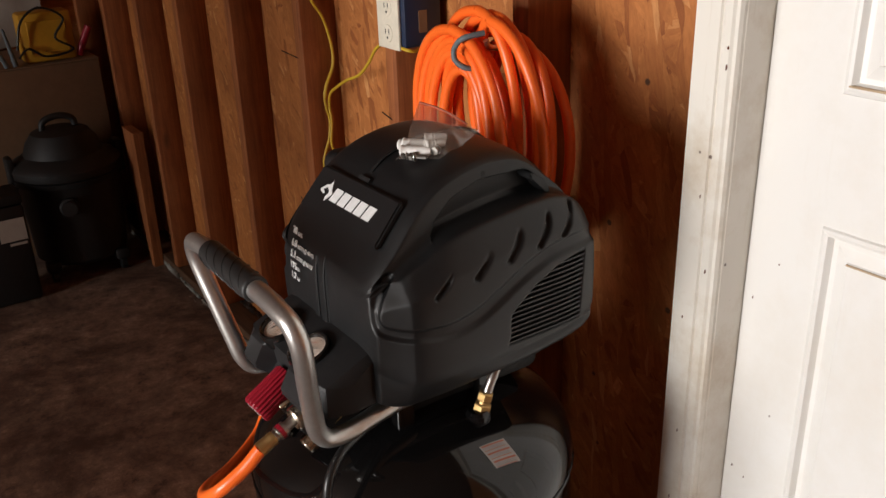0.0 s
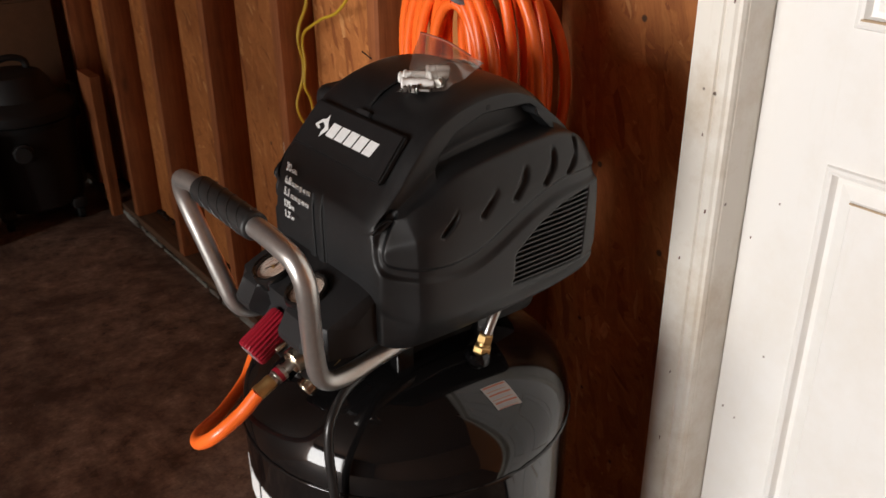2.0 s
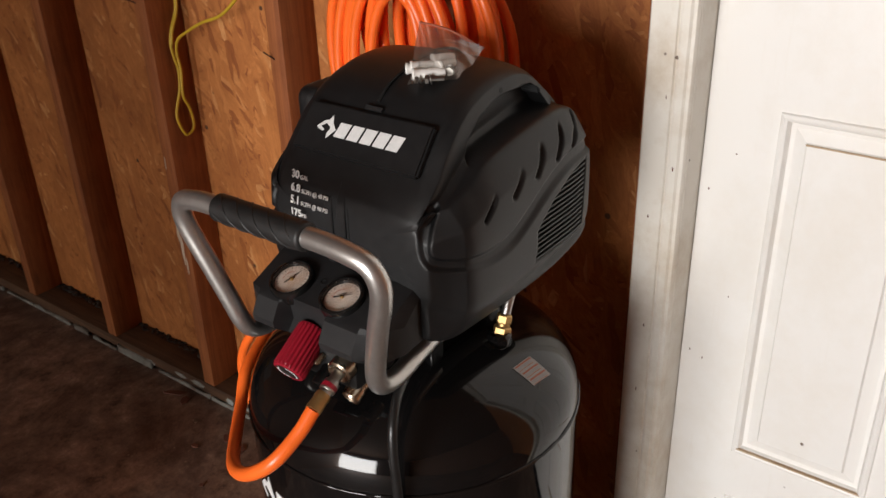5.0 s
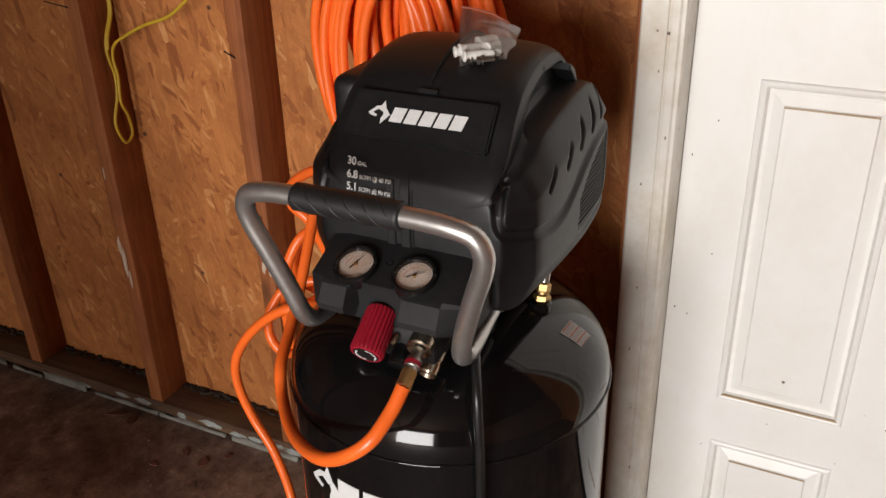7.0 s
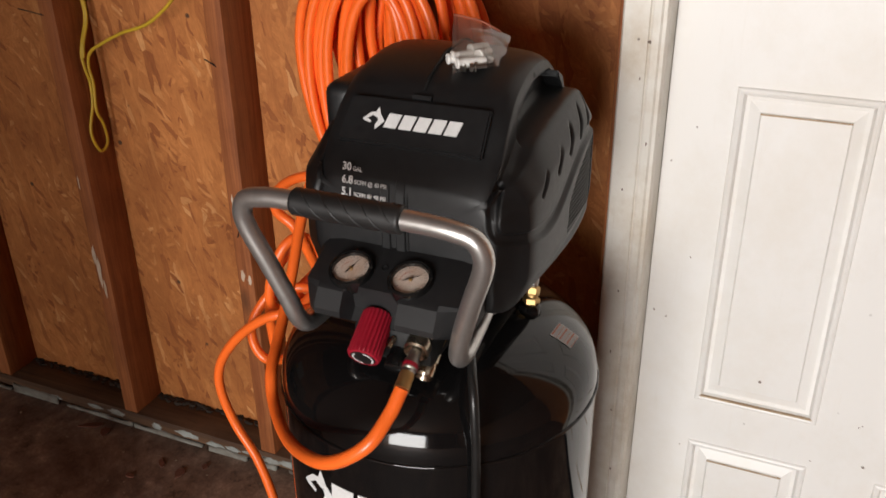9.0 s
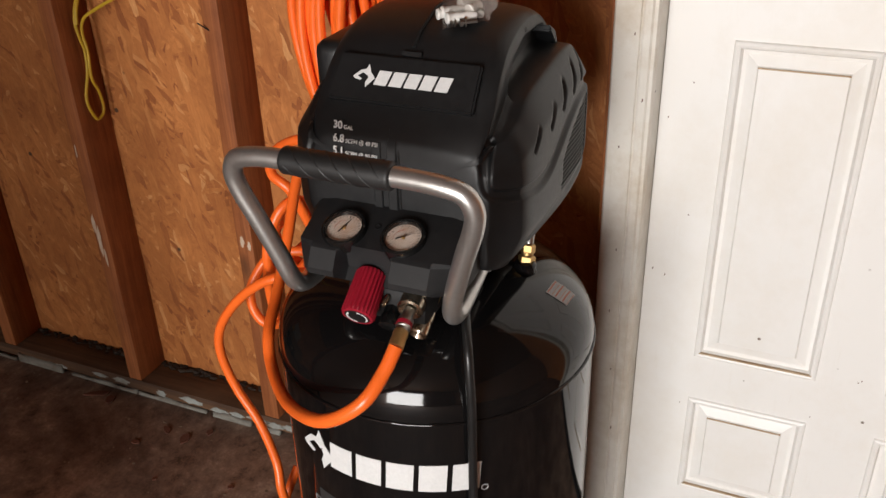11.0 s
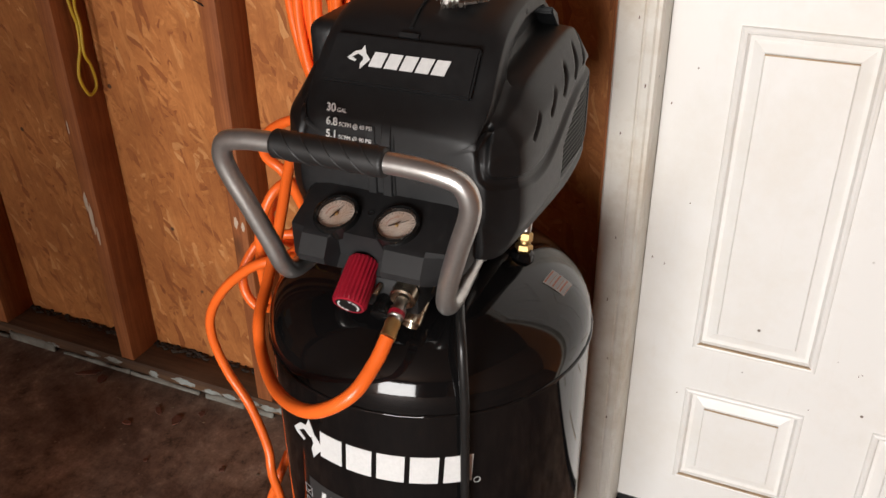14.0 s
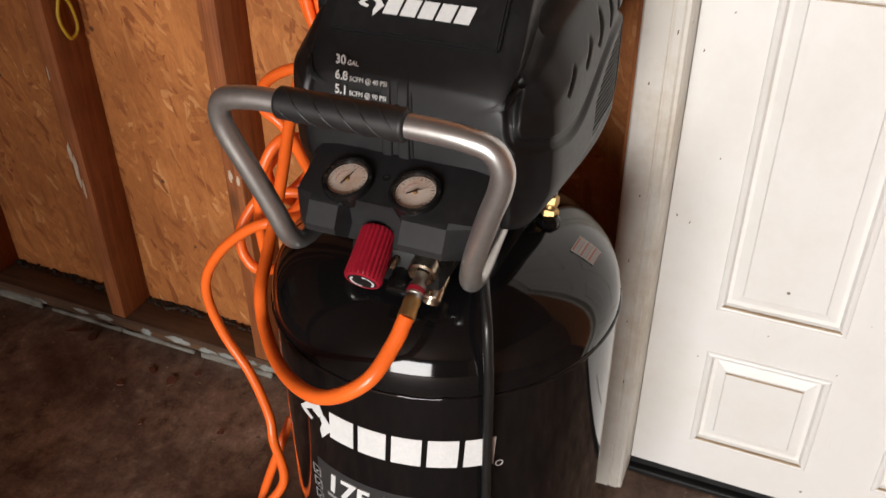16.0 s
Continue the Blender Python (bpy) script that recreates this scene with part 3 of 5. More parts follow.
tagged(part("door_jamb", jamb_bm, TRIM_PAINT), "off-white painted door jamb", "trim", kind="structure")
back_bm = block(1.0, 1.02, DOOR_Y0 - 0.05, DOOR_Y1 + 0.05, 0.0, 2.2)
part("backing_board", back_bm, DARK_PLASTIC, door_1)


# ---- air compressor ----
AX, AY, TANK_R = 0.532, 0.872, 0.2165
HY = 0.866
compressor = thing("air_compressor", "upright black portable air compressor with silver handle and orange hose", "air compressor", base=(AX, AY, 0.0))

WELD_Z = 0.670
profile = [(0.05, 0.02), (0.055, 0.12), (0.075, 0.185), (0.105, 0.211), (0.135, TANK_R)]
profile += [(WELD_Z - 0.012, TANK_R), (WELD_Z + 0.004, TANK_R + 0.0005)]
HEAD_H = 0.112
for k in range(1, 17):
    a = k / 16 * math.pi / 2
    profile.append((WELD_Z + 0.006 + HEAD_H * math.sin(a), max(0.004, (TANK_R - 0.0005) * math.cos(a))))
tank = part("tank", lathe((AX, AY, 0), (0, 0, 1), profile, 96), TANK_PAINT, compressor, "glossy black steel tank", 35)
bead = bmesh.new()
bead_rings = []
for k in range(240):
    a = 2 * math.pi * k / 240
    jag = noise.noise(Vector((math.cos(a) * 14, math.sin(a) * 14, 0)))
    rr, tube = TANK_R + 0.0004, 0.0022 + 0.0009 * jag
    bead_rings.append([bead.verts.new((AX + (rr + tube * math.cos(b)) * math.cos(a), AY + (rr + tube * math.cos(b)) * math.sin(a), WELD_Z - 0.005 + 0.0008 * jag + tube * 1.3 * math.sin(b))) for b in (i * math.pi / 4 for i in range(8))])
for a, b in zip(bead_rings, bead_rings[1:] + bead_rings[:1]):
    for k in range(8):
        bead.faces.new((a[k], a[(k + 1) % 8], b[(k + 1) % 8], b[k]))
part("weld_bead", bead, TANK_PAINT, compressor, "uneven painted weld bead", 60)
part("base_ring", lathe((AX, AY, 0), (0, 0, 1), [(0.0, 0.150), (0.0, 0.175), (0.09, 0.185), (0.09, 0.16)], 64), TANK_PAINT, compressor, smooth=30)


def head_z(x, y):
    """Height of the tank's domed top."""
    r = min(math.hypot(x - AX, y - AY), TANK_R * 0.995)
    return WELD_Z + 0.006 + HEAD_H * math.sqrt(1 - (r / (TANK_R - 0.0005)) ** 2)


def on_tank(u, v, d):
    """u metres round the tank from its front towards -y, at height v."""
    a = math.pi + u / TANK_R
    return Vector((AX + (TANK_R + d) * math.cos(a), AY + (TANK_R + d) * math.sin(a), v))


def cut_fine(outline, step=0.012):
    """An outline with its long edges cut up, so that it can bend."""
    out = []
    for (a, b), (c, d) in zip(outline, outline[1:] + outline[:1]):
        n = max(1, int(math.hypot(c - a, d - b) / step))
        out += [(a + (c - a) * k / n, b + (d - b) * k / n) for k in range(n)]
    return out


def bars_on(place, blocks, mat, parent, name, depth, label=""):
    bm = bmesh.new()
    for o in blocks:
        prism(o, place, depth, bm)
    return part(name, bm, mat, parent, label)


def slanted(u, v, w, h, lean):
    return [(u, v), (u + w, v), (u + w + lean, v + h), (u + lean, v + h)]


def emblem(u, v, s):
    """A plain pointed emblem of two swept shapes."""
    return [[(u + s * a, v + s * b) for a, b in o] for o in (
        [(0.0, 0.42), (0.30, 0.72), (0.52, 0.78), (0.62, 1.0), (0.72, 0.78), (0.78, 0.62), (0.62, 0.52), (0.42, 0.62), (0.20, 0.46), (0.42, 0.36), (0.36, 0.28), (0.10, 0.34)],
        [(0.78, 0.66), (1.0, 0.42), (0.66, 0.0), (0.62, 0.22), (0.70, 0.40), (0.66, 0.52)])]


def wide_mark(u, v, w, h, lean):
    """Five plain heavy blocks in the mark's place."""
    out, step = [], w / 5
    for k in range(5):
        x = u + k * step
        out.append(slanted(x, v, step * 0.84, h, lean))
    return out


def curved_block(place, u, v, w, h, lean, depth, n=8):
    """A slanted block laid closely round a curved face."""
    bm = bmesh.new()
    low = [[bm.verts.new(place(u + w * k / n + lean * j, v + h * j, d)) for j, d in ((0, -0.001), (0, depth), (1, depth), (1, -0.001))] for k in range(n + 1)]
    for a, b in zip(low, low[1:]):
        for j in range(3):
            bm.faces.new((a[j], a[j + 1], b[j + 1], b[j]))
    bm.faces.new(low[0])
    bm.faces.new(low[-1])
    return bm


def bent(outlines):
    return [cut_fine(o) for o in outlines]


# tank markings: white emblem, five blocks, pressure figure, small bars
U0 = -0.117
bars_on(on_tank, bent(emblem(U0, 0.548, 0.062)), WHITE_INK, tank, "emblem", 0.0006, "white emblem print")
for k in range(5):
    part("mark_block", curved_block(on_tank, U0 + 0.056 + k * 0.0416, 0.560, 0.035, 0.042, 0.003, 0.0006), WHITE_INK, tank)
part("panel_print", curved_block(on_tank, -0.098, 0.40, 0.196, 0.105, 0.006, 0.0003, 24), PRINT_GREY, tank, "dark grey printed panel")
ring_mark = [(0.1475 + 0.0042 * math.cos(a * math.pi / 8), 0.559 + 0.0042 * math.sin(a * math.pi / 8)) for a in range(17)]
part("ring_mark", sweep([on_tank(u, v, 0.0004) for u, v in ring_mark], 0.0005, 6), WHITE_INK, tank)
part("pressure_figure", lettering("175 PSI", 0.032, lambda u, v, d: on_tank(u - 0.078, v + 0.462, d + 0.0006), shear=0.15, bold=0.0012), WHITE_INK, tank, "white pressure figure")
for z in (0.468, 0.445, 0.422):
    bars_on(on_tank, [cut_fine(o) for o in ([(-0.105, z), (-0.089, z), (-0.089, z + 0.0015), (-0.105, z + 0.0015)], [(-0.105, z + 0.015), (-0.089, z + 0.015), (-0.089, z + 0.0165), (-0.105, z + 0.0165)], [(-0.105, z), (-0.1035, z), (-0.1035, z + 0.0165), (-0.105, z + 0.0165)], [(-0.0905, z), (-0.089, z), (-0.089, z + 0.0165), (-0.0905, z + 0.0165)], [(-0.101, z + 0.007), (-0.098, z + 0.003), (-0.090, z + 0.013), (-0.098, z + 0.0065)])], GREY_INK, tank, "tick_box", 0.0005)
bars_on(on_tank, [cut_fine([(-0.078 + k * 0.03, 0.447), (-0.052 + k * 0.03, 0.447), (-0.052 + k * 0.03, 0.453), (-0.078 + k * 0.03, 0.453)]) for k in range(5)], GREY_INK, tank, "small_print", 0.0005)

# warning label on the dome
LC, LU, LV = Vector((0.5490, 0.7005)), Vector((0.0365, -0.001)), Vector((0.006, -0.0265))


def on_dome(u, v, d):
    p = LC + LU * u + LV * v
    return Vector((p.x, p.y, head_z(p.x, p.y) + 0.0008 + d))


def dome_patch(u0, u1, v0, v1, d, n=6, bm=None):
    bm = bm or bmesh.new()
    g = [[bm.verts.new(on_dome(u0 + (u1 - u0) * i / n, v0 + (v1 - v0) * j / n, d)) for j in range(n + 1)] for i in range(n + 1)]
    for i in range(n):
        for j in range(n):
            bm.faces.new((g[i][j], g[i + 1][j], g[i + 1][j + 1], g[i][j + 1]))
    return bm


warning = part("warning_label", dome_patch(-0.5, 0.5, -0.5, 0.5, 0.0), LABEL_GREY, tank, "small grey and red warning label", 60)
for v0 in (-0.46, -0.1, 0.24):
    part("label_print", dome_patch(-0.44, 0.44, v0, v0 + 0.07, 0.0004, 4), LABEL_RED, tank)
    for k in range(3):
        part("label_print", dome_patch(-0.44, 0.36, v0 + 0.11 + k * 0.06, v0 + 0.135 + k * 0.06, 0.0004, 4), LABEL_RED if k == 2 else GREY_INK, tank)

# motor cover, lofted from cross-sections: x, top, half width of the dome, ledge height, outer half width, outer height, waist height, foot half width, foot height
HOOD_ROWS = [
    (0.4165, 0.972, 0.088, 0.965, 0.104, 0.950, 0.892, 0.100, 0.846),
    (0.4195, 0.984, 0.102, 0.972, 0.1165, 0.957, 0.882, 0.110, 0.836),
    (0.432, 1.003, 0.107, 0.982, 0.1295, 0.966, 0.872, 0.118, 0.830),
    (0.448, 1.021, 0.108, 0.990, 0.1455, 0.972, 0.868, 0.124, 0.829),
    (0.457, 1.032, 0.108, 0.996, 0.1495, 0.976, 0.867, 0.126, 0.829),
    (0.476, 1.054, 0.107, 1.004, 0.1515, 0.982, 0.866, 0.128, 0.830),
    (0.490, 1.066, 0.106, 1.014, 0.1525, 0.988, 0.866, 0.130, 0.831),
    (0.512, 1.083, 0.104, 1.024, 0.1535, 0.993, 0.866, 0.134, 0.834),
    (0.560, 1.098, 0.102, 1.032, 0.1545, 0.999, 0.868, 0.142, 0.841),
    (0.610, 1.099, 0.101, 1.038, 0.1545, 1.003, 0.870, 0.147, 0.846),
    (0.645, 1.088, 0.101, 1.040, 0.1535, 1.006, 0.872, 0.147, 0.850),
    (0.672, 1.062, 0.101, 1.038, 0.1520, 1.006, 0.874, 0.146, 0.853),
    (0.698, 1.034, 0.100, 1.026, 0.1500, 1.000, 0.876, 0.143, 0.856),
    (0.716, 1.006, 0.096, 1.002, 0.1440, 0.982, 0.880, 0.136, 0.860),
    (0.724, 0.982, 0.084, 0.978, 0.1260, 0.962, 0.895, 0.118, 0.876),
]


def hood_half(row):
    """Half a cross-section from the crown down to the foot: (half width, height, sharpness)."""
    x, zt, wd, zs, wo, zo, zm, wb, zb = row
    drop = zo - 0.036 - zm
    return [(0.0, zt, 0), (wd * 0.6, zt - 0.001, 0), (wd * 0.90, zt - 0.005, 0), (wd, zt - 0.013, 0.6), (wd + 0.002, zt - (zt - zs) * 0.4, 0),
            (wd + 0.003, zs + (zt - zs) * 0.10, 0.5), (wd + 0.010, zs - 0.001, 0.3), (wo - 0.021, zs - 0.002, 0.4), (wo - 0.003, zo - 0.006, 0.5), (wo, zo - 0.030, 0),
            (wo, zm + 0.006 + drop * 0.66, 0), (wo, zm + 0.006 + drop * 0.33, 0), (wo, zm + 0.006, 0), (wo - 0.004, zm - 0.004, 0.5),
            (wb + 0.006, zb + 0.008, 0), (wb, zb, 0.6), (wb * 0.5, zb, 0)]


def hood_mesh():
    bm = bmesh.new()
    rings = []
    for row in HOOD_ROWS:
        h = hood_half(row)
        loop = [(HY - w, z) for w, z, c in h] + [(HY, row[8])] + [(HY + w, z) for w, z, c in h[:0:-1]]
        rings.append([bm.verts.new((row[0], y, z)) for y, z in loop])
    n = len(rings[0])
    for a, b in zip(rings, rings[1:]):
        for k in range(n):
            bm.faces.new((a[k], a[(k + 1) % n], b[(k + 1) % n], b[k]))
    bm.faces.new(rings[0][::-1])
    bm.faces.new(rings[-1])
    crease = bm.edges.layers.float.new("crease_edge")
    half = [c for w, z, c in hood_half(HOOD_ROWS[0])] + [0]
    for a, b in zip(rings, rings[1:]):
        for k in range(n):
            bm.edges.get((a[k], b[k]))[crease] = half[min(k, n - k)]
    for ring, much in ((rings[1], 0.45), (rings[3], 0.5), (rings[-2], 0.35)):
        for k in range(6, n - 6):
            bm.edges.get((ring[k], ring[(k + 1) % n]))[crease] = much
    return bm


def soft_step(v):
    v = np.clip(v, 0.0, 1.0)
    return v * v * (3 - 2 * v)


def reach_to(pts, line):
    """Distance of each point from a line of points."""
    line = np.array([tuple(q) for q in line])
    best = np.full(len(pts), 9.0)
    for a, b in zip(line, line[1:]):
        d = b - a
        s = np.clip((pts - a) @ d / (d @ d), 0, 1)
        best = np.minimum(best, np.linalg.norm(pts - a - s[:, None] * d, axis=1))
    return best


# moulded shapes of each flank, as (x, half width, height): channel, scooped slots, carrying pocket, grille opening
CHANNEL = [(0.440, 0.1090, 0.987), (0.431, 0.1095, 0.978), (0.421, 0.111, 0.960), (0.4185, 0.113, 0.942), (0.424, 0.119, 0.932), (0.436, 0.133, 0.928), (0.455, 0.149, 0.927), (0.485, 0.1525, 0.9235), (0.510, 0.1535, 0.925), (0.533, 0.154, 0.931), (0.565, 0.154, 0.947), (0.600, 0.154, 0.965), (0.645, 0.153, 0.9795), (0.700, 0.149, 0.982), (0.720, 0.140, 0.981)]
SLOTS = [((0.503, 0.138, 0.993), (0.480, 0.152, 0.974)), ((0.554, 0.138, 1.005), (0.532, 0.153, 0.983)), ((0.596, 0.138, 1.015), (0.578, 0.153, 0.991)), ((0.639, 0.138, 1.020), (0.622, 0.152, 0.997)), ((0.677, 0.137, 1.022), (0.660, 0.151, 1.001))]
POCKET = ((0.488, 1.004), (0.494, 1.014), (0.506, 1.036), (0.530, 1.057), (0.571, 1.070), (0.637, 1.068), (0.656, 1.055), (0.668, 1.030))
GRILLE = ((0.574, 0.876), (0.578, 0.918), (0.612, 0.944), (0.648, 0.960), (0.694, 0.969), (0.687, 0.874))


def inside_by(x, z, outline):
    """How far a point of the flank lies inside an outline, negative outside."""
    inside, near = np.zeros(len(x), bool), np.full(len(x), 9.0)
    for (a, b), (c, d) in zip(outline, outline[1:] + outline[:1]):
        cross = (b > z) != (d > z)
        inside ^= cross & (x < (c - a) * (z - b) / ((d - b) or 1e-9) + a)
        s = np.clip(((x - a) * (c - a) + (z - b) * (d - b)) / ((c - a) ** 2 + (d - b) ** 2), 0, 1)
        near = np.minimum(near, np.hypot(x - a - s * (c - a), z - b - s * (d - b)))
    return np.where(inside, near, -near)


def moulded_hood():
    """The rounded cover with its channel, slots, pocket and grille opening pressed in."""
    me = bpy.data.meshes.new("rough_cover")
    rough = hood_mesh()
    bmesh.ops.recalc_face_normals(rough, faces=rough.faces)
    rough.to_mesh(me)
    rough.free()
    tmp = bpy.data.objects.new("rough_cover", me)
    scene.collection.objects.link(tmp)
    mod = tmp.modifiers.new("rounding", "SUBSURF")
    mod.levels = mod.render_levels = 4
    bpy.context.view_layer.update()
    fine = bpy.data.meshes.new_from_object(tmp.evaluated_get(bpy.context.evaluated_depsgraph_get()))
    bpy.data.objects.remove(tmp)
    n = len(fine.vertices)
    co, no = np.empty(n * 3), np.empty(n * 3)
    fine.vertices.foreach_get("co", co)
    fine.vertex_normals.foreach_get("vector", no)
    co, no = co.reshape(-1, 3), no.reshape(-1, 3)
    p = np.column_stack((co[:, 0], np.abs(co[:, 1] - HY), co[:, 2]))
    lower = np.zeros(n)
    wide = 0.0070 + 0.003 * soft_step((p[:, 0] - 0.44) / 0.08)
    lower += 0.0048 * soft_step((wide + 0.0018 - reach_to(p, smooth_path(CHANNEL, 5))) / 0.0060)
    for a, b in SLOTS:
        a, b = (a[0] + 0.004, a[1] - 0.004, a[2] + 0.004), (b[0] - 0.002, b[1], b[2] - 0.007)
        mid = ((a[0] + b[0]) / 2 + 0.006, (a[1] + b[1]) / 2 + 0.003, (a[2] + b[2]) / 2 + 0.002)
        lower += 0.0060 * soft_step((0.0046 - reach_to(p, smooth_path([a, mid, b], 4))) / 0.0032)
    lower += np.where(p[:, 1] > 0.13, 0.007 * soft_step(inside_by(p[:, 0], p[:, 2], GRILLE) / 0.003), 0)
    co -= no * lower[:, None]
    px, pz = [q[0] for q in POCKET], [q[1] for q in POCKET]
    rim = np.interp(p[:, 0], px, pz, left=0.0, right=0.0)
    sink = 0.013 * soft_step((rim - p[:, 2]) / 0.004) * soft_step((0.120 - p[:, 1]) / 0.010) * (p[:, 1] > 0.085) * (p[:, 2] > 0.99)
    co[:, 1] -= np.sign(co[:, 1] - HY) * sink
    fine.vertices.foreach_set("co", co.ravel())
    bm = bmesh.new()
    bm.from_mesh(fine)
    bpy.data.meshes.remove(fine)
    return bm


hood = part("motor_cover", moulded_hood(), HOOD, compressor, "matte black moulded plastic motor cover", 180)


def hood_top(x, w=0.0):
    """Height of the dome over x at the half width w."""
    for a, b in zip(HOOD_ROWS, HOOD_ROWS[1:]):
        if a[0] <= x <= b[0]:
            s = (x - a[0]) / (b[0] - a[0])
            return a[1] + (b[1] - a[1]) * s - 0.008 * min(1, (w / 0.09)) ** 3
    return 0.97


# raised name plate on the sloping front, its marks and the spec lines under it
SL0, SL1 = Vector((0.4405, 0, 1.012)), Vector((0.4835, 0, 1.062))
SL = (SL1 - SL0).normalized()
SN = Vector((-SL.z, 0, SL.x))


def on_slope(u, v, d):
    """u metres from the middle towards -y, v metres up the slope."""
    p = SL0 + SL * v + SN * (d - 0.003)
    return Vector((p.x, HY - u, p.z))


plate = prism([(-0.090, 0.002), (0.090, 0.002), (0.088, 0.060), (-0.086, 0.060)], on_slope, 0.0085)
bmesh.ops.bevel(plate, geom=list(plate.edges), offset=0.0022, segments=2, affect="EDGES")
part("name_plate", plate, HOOD, hood, "raised black name plate", 40)
face = lambda u, v, d: on_slope(u, v, d + 0.0086)
bars_on(face, emblem(-0.064, 0.019, 0.028), WHITE_INK, hood, "emblem", 0.0005, "white emblem print")
for o in wide_mark(-0.036, 0.023, 0.094, 0.0175, 0.004):
    bars_on(face, [o], WHITE_INK, hood, "mark_block", 0.0005)


def on_front(u, v, d):
    """The cover's upright front: u metres from the middle towards -y."""
    return Vector((0.4158 - d + max(0.0, abs(u) - 0.068) * 0.10 + max(0.0, v - 0.955) * 0.22, HY - u, v))


for line, small, z in (("30", "GAL", 0.9865), ("6.8", "SCFM @ 40 PSI", 0.9715), ("5.1", "SCFM @ 90 PSI", 0.9575), ("175", "PSI", 0.9435), ("1.7", "HP", 0.9295)):
    wide = {"30": 0.0145, "6.8": 0.0175, "5.1": 0.0175, "175": 0.0185, "1.7": 0.0165}[line]
    part("spec_figure", lettering(line, 0.0092, lambda u, v, d: on_front(u * 0.92 - 0.0735, v * 0.95 + z + 0.0025, d + 0.0050), bold=0.0002), WHITE_INK, hood)
    part("spec_text", lettering(small, 0.0052, lambda u, v, d: on_front(u * 0.86 - 0.0735 + wide * 0.94, v * 0.9 + z + 0.0025, d + 0.0050)), WHITE_INK, hood)

# centre seam straps
def strap(u, half, z_top, mat, lift, name):
    """A flat strip up the cover's front that bends back with it."""
    bm = bmesh.new()
    line = [(0.4185, 0.848), (0.4165, 0.87), (0.4160, 0.90), (0.4160, 0.945), (0.4165, 0.962), (0.4195, 0.978), (0.427, 0.992), (0.4385, 1.006)]
    line = [q for q in line if q[1] <= z_top]
    rows = []
    for x, z in line:
        rows.append([bm.verts.new((x - lift + back, HY - u + w, z)) for w, back in ((-half, 0.008), (-half, 0.001), (-half + 0.001, 0.0), (half - 0.001, 0.0), (half, 0.001), (half, 0.008))])
    for a, b in zip(rows, rows[1:]):
        for k in range(5):
            bm.faces.new((a[k], a[k + 1], b[k + 1], b[k]))
    bm.faces.new(rows[0])
    bm.faces.new(rows[-1])
    return part(name, bm, mat, hood, smooth=35)


strap(0.000, 0.0060, 1.01, HOOD, 0.0022, "seam_strap")
strap(0.0085, 0.0014, 1.01, DARK_PLASTIC, 0.0008, "seam_groove")
strap(-0.019, 0.0055, 0.985, HOOD, 0.0018, "seam_strap")
ridge = [(x, HY + 0.002, hood_top(x) + 0.0005) for x in (0.492, 0.51, 0.535, 0.56, 0.585, 0.61, 0.64, 0.665)]
part("top_seam", sweep(smooth_path(ridge, 4), 0.0022, 6), DARK_PLASTIC, hood, smooth=60)
clip = prism([(-0.012, 0.063), (0.012, 0.063), (0.012, 0.068), (-0.012, 0.068)], on_slope, 0.006)
part("seam_clip", clip, PANEL_PLASTIC, hood)

# grille slats, lower rib and vent hole on both flanks
def flank_strip(x0, x1, z, h, w_out, w_in):
    """A thin level slat that follows the flank's curve."""
    bm = bmesh.new()
    rows = []
    for k in range(6):
        x = x0 + (x1 - x0) * k / 5
        bow = -0.0045 * max(0.0, (x - 0.640) / 0.055) ** 2
        rows.append([bm.verts.new((x, HY + side * (w + bow), zz)) for w, zz in ((w_in, z), (w_out, z + h * 0.15), (w_out, z + h * 0.75), (w_in, z + h))])
    for a, b in zip(rows, rows[1:]):
        for k in range(4):
            bm.faces.new((a[k], a[(k + 1) % 4], b[(k + 1) % 4], b[k]))
    bm.faces.new(rows[0])
    bm.faces.new(rows[-1])
    return bm


for side in (-1, 1):
    part("louvre_back", prism(GRILLE, lambda u, v, d: Vector((u, HY + side * (0.1462 + d - 0.0045 * max(0.0, (u - 0.640) / 0.055) ** 2), v)), 0.0016), DARK_PLASTIC, hood)
    for k in range(15):
        z = 0.8785 + k * 0.0062
        x0 = float(np.interp(z, [0.876, 0.918, 0.944, 0.960, 0.969], [0.5745, 0.5785, 0.612, 0.648, 0.692])) - 0.001
        x1 = float(np.interp(z, [0.874, 0.969], [0.6875, 0.6945])) + 0.001
        if x1 - x0 > 0.008:
            part("louvre_slat", flank_strip(x0, x1, z, 0.0036, 0.1530, 0.1470), HOOD, hood)
    part("vent_hole", lathe((0.576, HY + side * 0.100, 1.0745), (0, side, 0.25), [(0, 0.0035), (0.0035, 0.0032)], 12), DARK_PLASTIC, hood)
    bracket = prism([(0.636, 1.066), (0.656, 1.056), (0.668, 1.036), (0.660, 1.034), (0.650, 1.050), (0.636, 1.058)], lambda u, v, d: Vector((u, HY + side * (0.088 + d), v)), 0.027)
    bmesh.ops.bevel(bracket, geom=list(bracket.edges), offset=0.002, segments=2, affect="EDGES")
    part("carry_bracket", bracket, HOOD, hood, smooth=40)

# rounded shoulder on the far flank
shoulder = block(0.497, 0.662, HY + 0.098, HY + 0.143, 0.985, 1.062, 0.016, 4)
part("cover_shoulder", shoulder, HOOD, hood, smooth=50)

